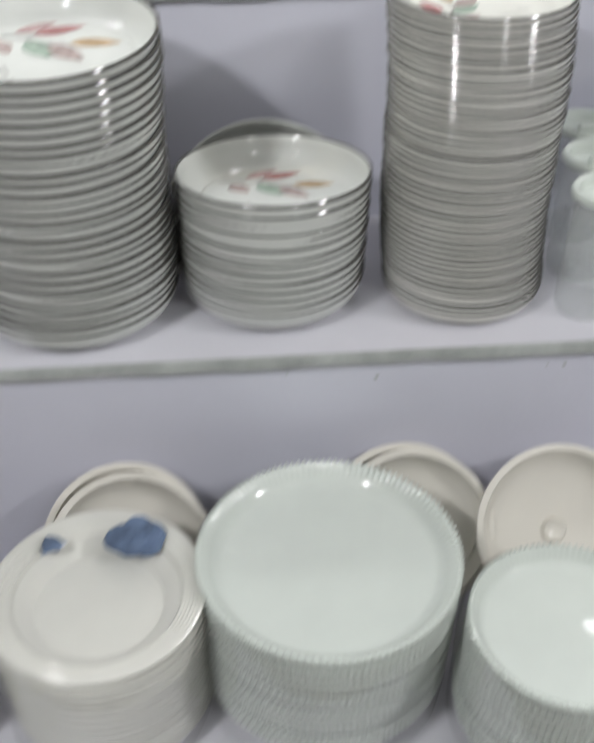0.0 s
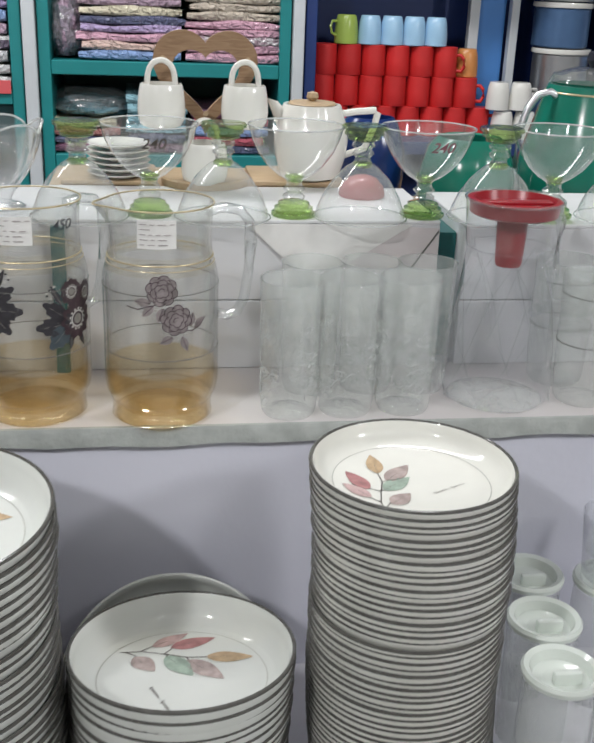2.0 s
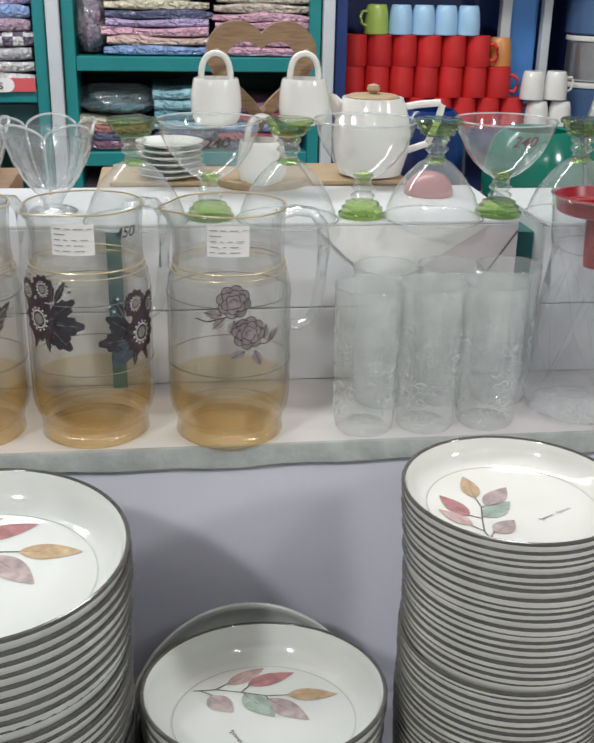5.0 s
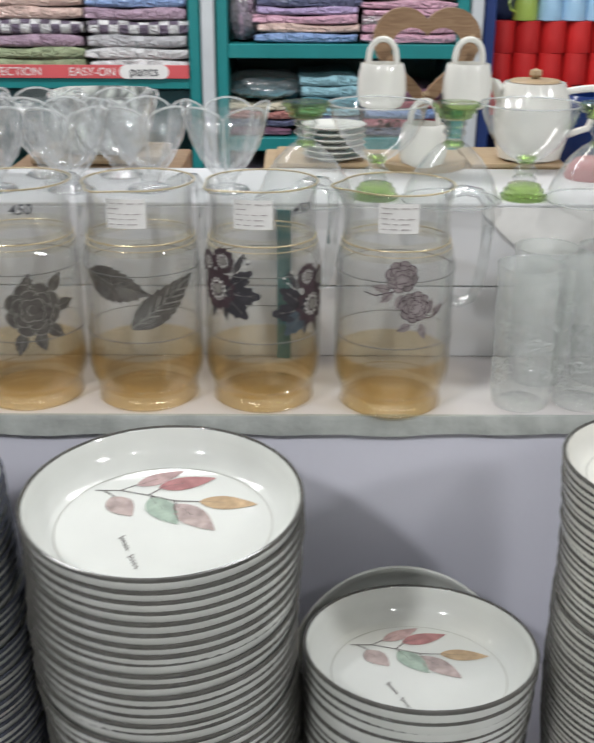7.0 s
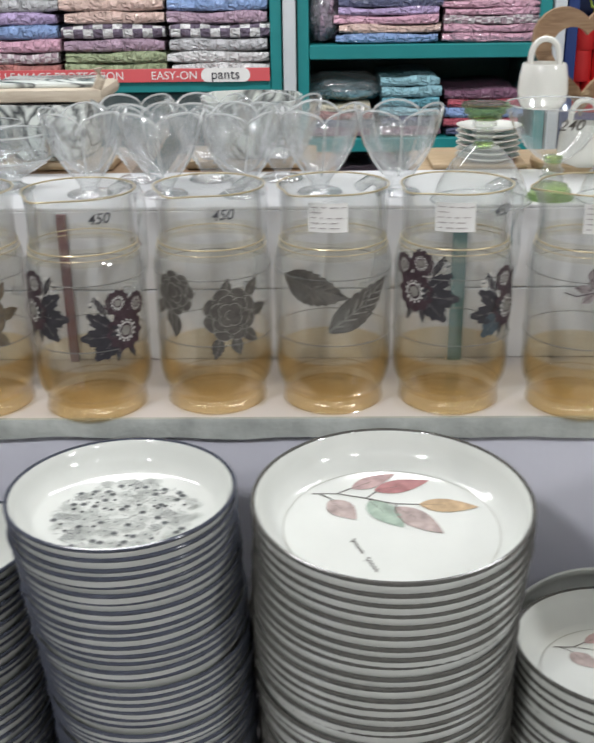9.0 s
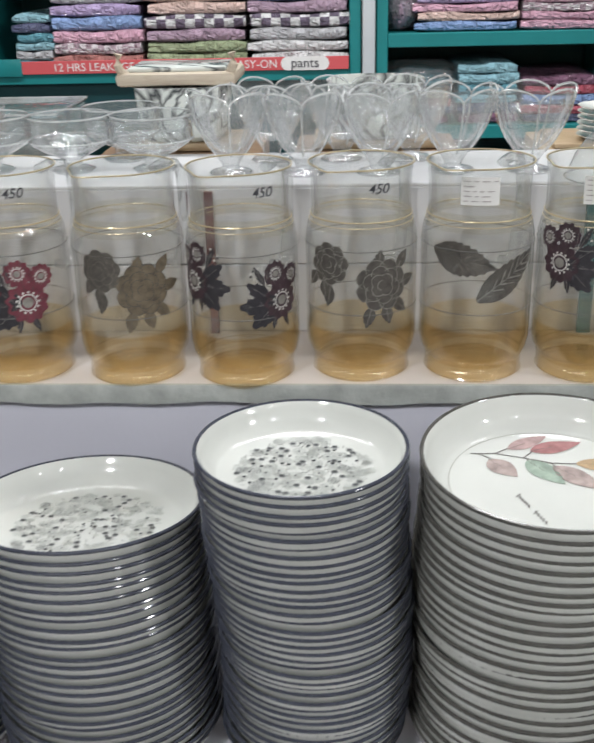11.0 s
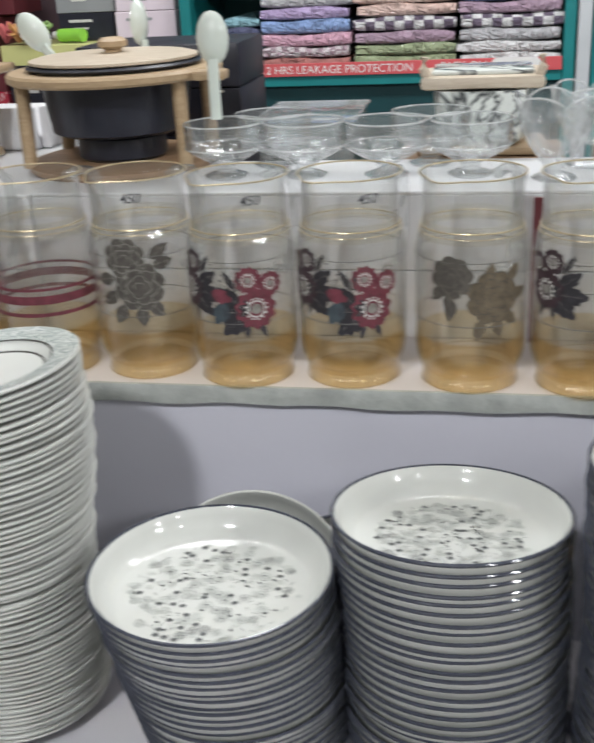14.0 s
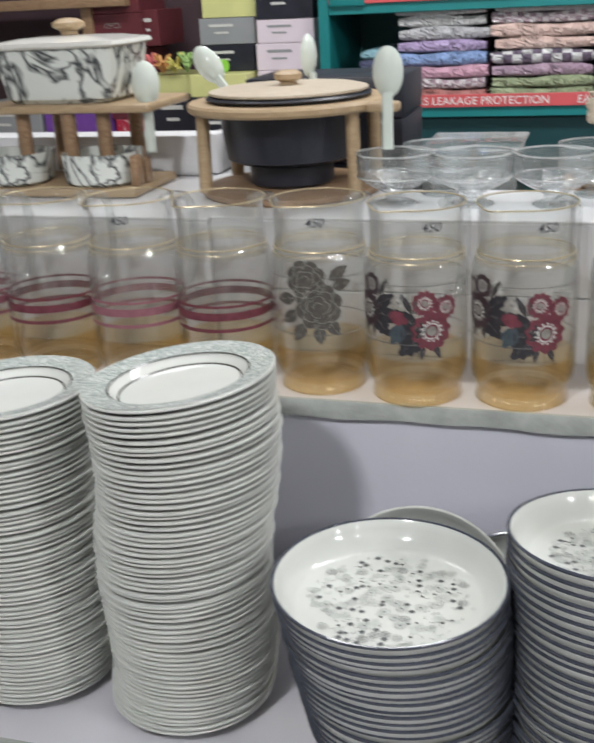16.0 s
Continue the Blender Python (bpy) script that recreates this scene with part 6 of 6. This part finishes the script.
def pile(x, z, w, colours, group, h=0.029, d=0.30, y=3.17):
    top = z
    for k, c in enumerate(colours):
        hh = h * (0.9 + 0.25 * ((k * 37 + len(colours)) % 5) / 4)
        folded(x + 0.004 * math.sin(k * 2.1 + x * 9), y, top, w * (1.03 + 0.025 * math.sin(k * 3.7 + x * 5)), d, hh * 1.03, TOWELS[c], "folded " + c + " towel wrapped in clear film", k + int(x * 100), group)
        top += hh * 0.99


pile(-0.467, 1.264, 0.258, ("white", "white", "grey", "check", "mauve", "blue", "lilac", "white"), "towels on the red-edged shelf", 0.0325)
pile(-0.748, 1.264, 0.262, ("green", "green", "mauve", "check", "peach", "peach", "dots", "white"), "towels on the red-edged shelf", 0.033)
pile(-1.018, 1.264, 0.238, ("rust", "dots", "pink", "blue", "lilac", "grey", "white", "white"), "towels on the red-edged shelf", 0.033)
pile(-1.196, 1.264, 0.100, ("teal", "grey", "aqua", "teal", "navy", "aqua"), "towels on the red-edged shelf", 0.024)
for x, cols in ((-0.467, ("pink", "check", "white", "mauve")), (-0.748, ("peach", "dots", "white", "green")), (-1.018, ("white", "check", "dots", "blue"))):
    pile(x, 1.547, 0.25, cols, "towels on the upper red-edged shelf")
pile(-0.018, 1.344, 0.262, ("blue", "peach", "pink", "lilac", "navy", "cream", "mauve", "pink", "green"), "towels in the middle unit", 0.022)
pile(0.257, 1.344, 0.25, ("pink", "pink", "dots", "pink", "pink", "sand", "sand", "sand", "cream"), "towels in the middle unit", 0.021)
pile(0.045, 1.100, 0.155, ("plum", "navy", "aqua", "teal", "aqua", "aqua"), "towels on the lower teal shelf", 0.026)
pile(0.245, 1.100, 0.200, ("navy", "red", "blue", "red", "plum"), "towels on the lower teal shelf", 0.024)
pile(-0.145, 1.100, 0.170, ("plum", "navy", "rust", "cream"), "towels on the lower teal shelf", 0.021)
pile(-0.10, 0.782, 0.25, ("navy", "teal", "plum", "grey", "rust", "navy", "mauve"), "towels on the bottom teal shelf", 0.03)
pile(0.20, 0.782, 0.25, ("rust", "navy", "grey", "teal", "plum", "blue"), "towels on the bottom teal shelf", 0.03)


def bundle(name, place, size, mat, words, cat, seed):
    """A crumpled bag or rolled towel: a lumpy shell."""
    bm = bmesh.new()
    bmesh.ops.create_icosphere(bm, subdivisions=4, radius=1)
    for v in bm.verts:
        lump = 1 + 0.22 * noise.noise(v.co * 1.8 + Vector((seed, 0, 0))) + 0.14 * noise.noise(v.co * 5 + Vector((0, seed, 0)))
        v.co = Vector((v.co.x * size[0] * lump, v.co.y * size[1] * lump, max(v.co.z * lump, -0.9) * size[2]))
    ob = part(name, bm, mat)
    ob.location = place
    return tagged(ob, words, cat)


bundle("rolled_towel", (-0.190, 3.12, 1.344 + 0.078), (0.045, 0.09, 0.084), TOWELS["mauve"], "rolled patterned towel in clear plastic wrap", "towel", 3)
bundle("film_bag", (-0.190, 3.12, 1.344 + 0.076), (0.053, 0.10, 0.084), BAG_FILM, "clear plastic bag round a rolled towel", "bag", 9)
bundle("film_bag", (-0.130, 3.12, 1.19 + 0.036), (0.115, 0.10, 0.040), BAG_FILM, "crumpled clear plastic bag over dark towels", "bag", 5)
bundle("dark_bundle", (-0.130, 3.14, 1.185 + 0.026), (0.098, 0.09, 0.030), TOWELS["teal"], "dark teal towel inside a plastic bag", "towel", 7)

# ---- coloured mugs in the blue unit ----
MUG_FAR = [(0, 0.0), (0.0325, 0.0), (0.0338, 0.0012), (0.0346, 0.040), (0.0352, 0.0815), (0.0345, 0.083), (0.0325, 0.082), (0.031, 0.02), (0, 0.01)]
FAR_HANDLE = tube([(0.033, 0, 0.065), (0.048, 0, 0.066), (0.056, 0, 0.052), (0.054, 0, 0.032), (0.044, 0, 0.022), (0.033, 0, 0.022)], 0.005, 8)
FAR_HANDLE = make_mesh("handle", FAR_HANDLE, RED_MUG)
RED_BODY = make_mesh("body", lathe(MUG_FAR, 32), RED_MUG)


def far_mug(x, y, z, body, handle, turn, label, group, upside=False):
    m = thing("mug", (x, y, z), label, "mug", group, turn)
    flip = pose(0, 0, 0.083, 180) if upside else None
    child("body", body, m, flip)
    child("handle", handle, m, flip)


SHELF_Z = 1.1455
for row, (count, x0) in enumerate(((8, 0.477), (8, 0.502), (6, 0.486))):
    for k in range(count):
        if row == 1 and k == 7:
            continue
        far_mug(x0 + 0.0355 + 0.0705 * k - (0.02 if row < 2 else 0), 3.14, SHELF_Z + 0.0836 * row, RED_BODY, FAR_HANDLE, -20 if k == count - 1 - (row == 1) else 75, "plain red mug stacked upside down", "red mugs", True)
def mug_set(mat):
    return make_mesh("body", lathe([(0, 0.004), (0.030, 0.004), (0.032, 0.0), (0.0338, 0.002), (0.0335, 0.030), (0.0305, 0.060), (0.0265, 0.076), (0.0240, 0.078), (0, 0.0775)], 32), mat), make_mesh("handle", tube([(0.031, 0, 0.060), (0.046, 0, 0.060), (0.052, 0, 0.046), (0.046, 0, 0.028), (0.032, 0, 0.022)], 0.004, 8), mat)
blue_set, green_set, orange_set, white_set = mug_set(BLUE_MUG), mug_set(GREEN_MUG), mug_set(ORANGE_MUG), mug_set(MUG_WHITE)
TOPZ = SHELF_Z + 3 * 0.0836
far_mug(0.580, 3.14, TOPZ, *green_set, 200, "lime green mug on top of red mugs", "mugs on top of the red stack")
for k in range(4):
    far_mug(0.648 + 0.064 * k, 3.14, TOPZ, *blue_set, 90, "pale blue mug on top of red mugs", "mugs on top of the red stack")
far_mug(0.945, 3.16, SHELF_Z + 2 * 0.0836, *orange_set, 90, "orange mug standing on red mugs", "mugs on top of the red stack")
for k, (x, z) in enumerate(((1.050, 0), (1.118, 0), (1.030, 0.082), (1.098, 0.082))):
    far_mug(x, 3.10, SHELF_Z + z, *white_set, 0 if k == 3 else 70, "white mug stacked beside red mugs", "white mugs")
slab("rack_post", (0.955, 3.20, 1.146), (0.985, 3.23, 1.71), STEEL_POST, "perforated grey steel upright inside the blue unit", "post", 0.003, kind="")
slab("light_blue_panel", (0.99, 3.24, 1.146), (1.075, 3.26, 1.71), SKY_PANEL, "bright blue panel at the back of the unit", "panel", kind="")
slab("rack_post", (1.08, 3.20, 1.146), (1.105, 3.23, 1.71), STEEL_POST, "grey steel upright inside the blue unit", "post", 0.003, kind="")
for col, x in enumerate((1.235, 1.43)):
    for k in range(4):
        tin = thing("steel_canister", (x + 0.01 * (k % 2), 3.20 - 0.02 * col, SHELF_Z + 0.128 * k), "blue-banded steel canister with a pale lid", "canister", "stacked steel canisters")
        part("body", lathe([(0, 0.0), (0.078, 0.0), (0.082, 0.004), (0.082, 0.105), (0.078, 0.110), (0, 0.110)], 40), STEEL if (k + col) % 2 else paint("blue_band_tin", (0.10, 0.19, 0.36), 0.3, 0.1, 12, metal=0.4), tin)
        part("lid", lathe([(0, 0.110), (0.086, 0.110), (0.088, 0.114), (0.086, 0.124), (0, 0.127)], 40), MUG_WHITE, tin)

# ---- gift boxes and maroon shelving beyond the towel unit ----
slab("maroon_panel", (-3.2, 3.42, 0), (-1.40, 3.46, 2.6), MAROON, "dark maroon panel behind stacked gift boxes", "panel", kind="structure")
side_rack = thing("gift_shelf", (-2.25, 3.0, 0), "dark wooden shelf holding gift boxes", "shelf")
part("lower_board", box((1.66, 0.40, 0.03), (0, 0.21, 1.145), 0.003), BAMBOO_DARK, side_rack)
part("upper_board", box((0.95, 0.30, 0.03), (-0.21, 0.21, 1.575), 0.003), BAMBOO_DARK, side_rack)
part("upright", box((0.035, 0.03, 1.05), (0.12, 0.10, 1.68), 0.003), BAMBOO_DARK, side_rack)
part("cabinet", box((1.66, 0.38, 1.12), (0, 0.21, 0.561), 0.003), MAROON, side_rack)


def gift(x0, x1, z0, z1, mat, words, y=3.08, deep=0.2, lines=True, words_on=""):
    lines = lines and not words_on
    g = thing("gift_box", ((x0 + x1) / 2, y + deep / 2, z0), words, "box", "stacked gift boxes")
    part("carton", box((x1 - x0 - 0.002, deep, z1 - z0 - 0.001), (0, 0, (z1 - z0) / 2), 0.0015, segments=1), mat, g, smooth=False)
    if words_on:
        writing("lettering", words_on, 0.022, PRINT_GREY_LIGHT, g, pose(-0.01, -deep / 2 - 0.001, (z1 - z0) * 0.66, 90))
    if lines:
        h = z1 - z0
        part("printed_line", box(((x1 - x0) * 0.42, 0.001, h * 0.10), (-(x1 - x0) * 0.1, -deep / 2 - 0.0006, h * 0.72)), PRINT_WHITE if mat is not PINK_CARD and mat is not YELLOW_CARD else GREY_CARD, g, smooth=False)
        part("printed_line", box(((x1 - x0) * 0.25, 0.001, h * 0.07), (-(x1 - x0) * 0.1, -deep / 2 - 0.0006, h * 0.45)), PRINT_WHITE if mat is not PINK_CARD and mat is not YELLOW_CARD else GREY_CARD, g, smooth=False)


zb = 1.161
gift(-1.935, -1.765, zb, 1.295, BLACK_CARD, "black gift box with a pale emblem")
gift(-1.95, -1.765, 1.2955, 1.355, YELLOW_CARD, "pale yellow patterned gift box", lines=False)
gift(-1.763, -1.585, zb, 1.295, BLACK_CARD, "large plain black gift box", y=2.985)
gift(-1.763, -1.585, 1.2955, 1.36, YELLOW_CARD, "pale yellow patterned gift box", y=2.985, lines=False)
gift(-1.755, -1.585, 1.3605, 1.437, BLACK_CARD, "black gift box with white print")
gift(-1.758, -1.580, 1.4375, 1.513, GREY_CARD, "grey product box with white print")
gift(-1.745, -1.560, 1.5135, 1.600, YELLOW_CARD, "pale yellow patterned gift box", lines=False)
gift(-1.575, -1.395, zb, 1.36, PINK_CARD, "white and pink product box", y=3.06)
gift(-1.575, -1.395, 1.3605, 1.437, PINK_CARD, "white and pink product box", y=3.06)
gift(-1.570, -1.395, 1.4375, 1.503, PINK_CARD, "white and pink product box", y=3.06)
gift(-1.570, -1.395, 1.5035, 1.60, BLACK_CARD, "plain black product box", y=3.06)
for k in range(4):
    gift(-2.13, -1.955, zb + 0.106 * k + (0.06 if True else 0), zb + 0.106 * (k + 1) + 0.06, MAROON_CARD, "maroon gift box lettered 12PCS", y=3.10, words_on="12PCS")
gift(-2.075, -1.955, zb, zb + 0.0595, SPOTTED_CARD, "red gift box with white blossom print", y=3.10, lines=False)
gift(-2.30, -2.085, zb, 1.30, PURPLE_CARD, "plain purple gift box", y=3.05)
gift(-2.55, -2.31, zb, 1.28, GREY_CARD, "plain grey product box", y=3.05)
gift(-1.965, -1.905, 1.4385, 1.545, MAROON_CARD, "maroon gift box with fine lettering", y=3.12)
duster = thing("rainbow_duster", (-1.86, 3.10, 1.3555), "soft rainbow coloured duster lying on a yellow box", "duster")
rng = random.Random(8)
for k, tone in enumerate(((0.62, 0.16, 0.16), (0.66, 0.34, 0.12), (0.64, 0.58, 0.16), (0.34, 0.52, 0.18))):
    clump = bmesh.new()
    for q in range(26):
        a, up = rng.uniform(0, 2 * math.pi), rng.uniform(0.1, 1.0)
        tip = Vector((0.026 * math.cos(a), 0.03 * math.sin(a), 0.012 + 0.052 * up))
        tube([(0, 0, 0.008), (0.5 * tip.x, 0.5 * tip.y, 0.010 + 0.6 * tip.z), tuple(tip)], 0.0045, 5, clump)
    part("bristle_clump", clump, paint("bristle_%d" % k, tone, 0.7, 0.2, 40), duster).location = (-0.066 + 0.040 * k, -0.02, 0)
brush = thing("lime_bottle", (-1.66, 3.02, 1.3605), "small lime green plastic bottle lying on a box", "bottle", turn=70)
part("bottle", tube([(0, 0, 0.0205), (0, 0.05, 0.0205), (0, 0.085, 0.0195)], 0.0185, 14), LIME_PLASTIC, brush)
part("bottle_cap", tube([(0, 0.085, 0.0195), (0, 0.110, 0.0195)], 0.011, 12), PRINT_WHITE, brush, "white cap")
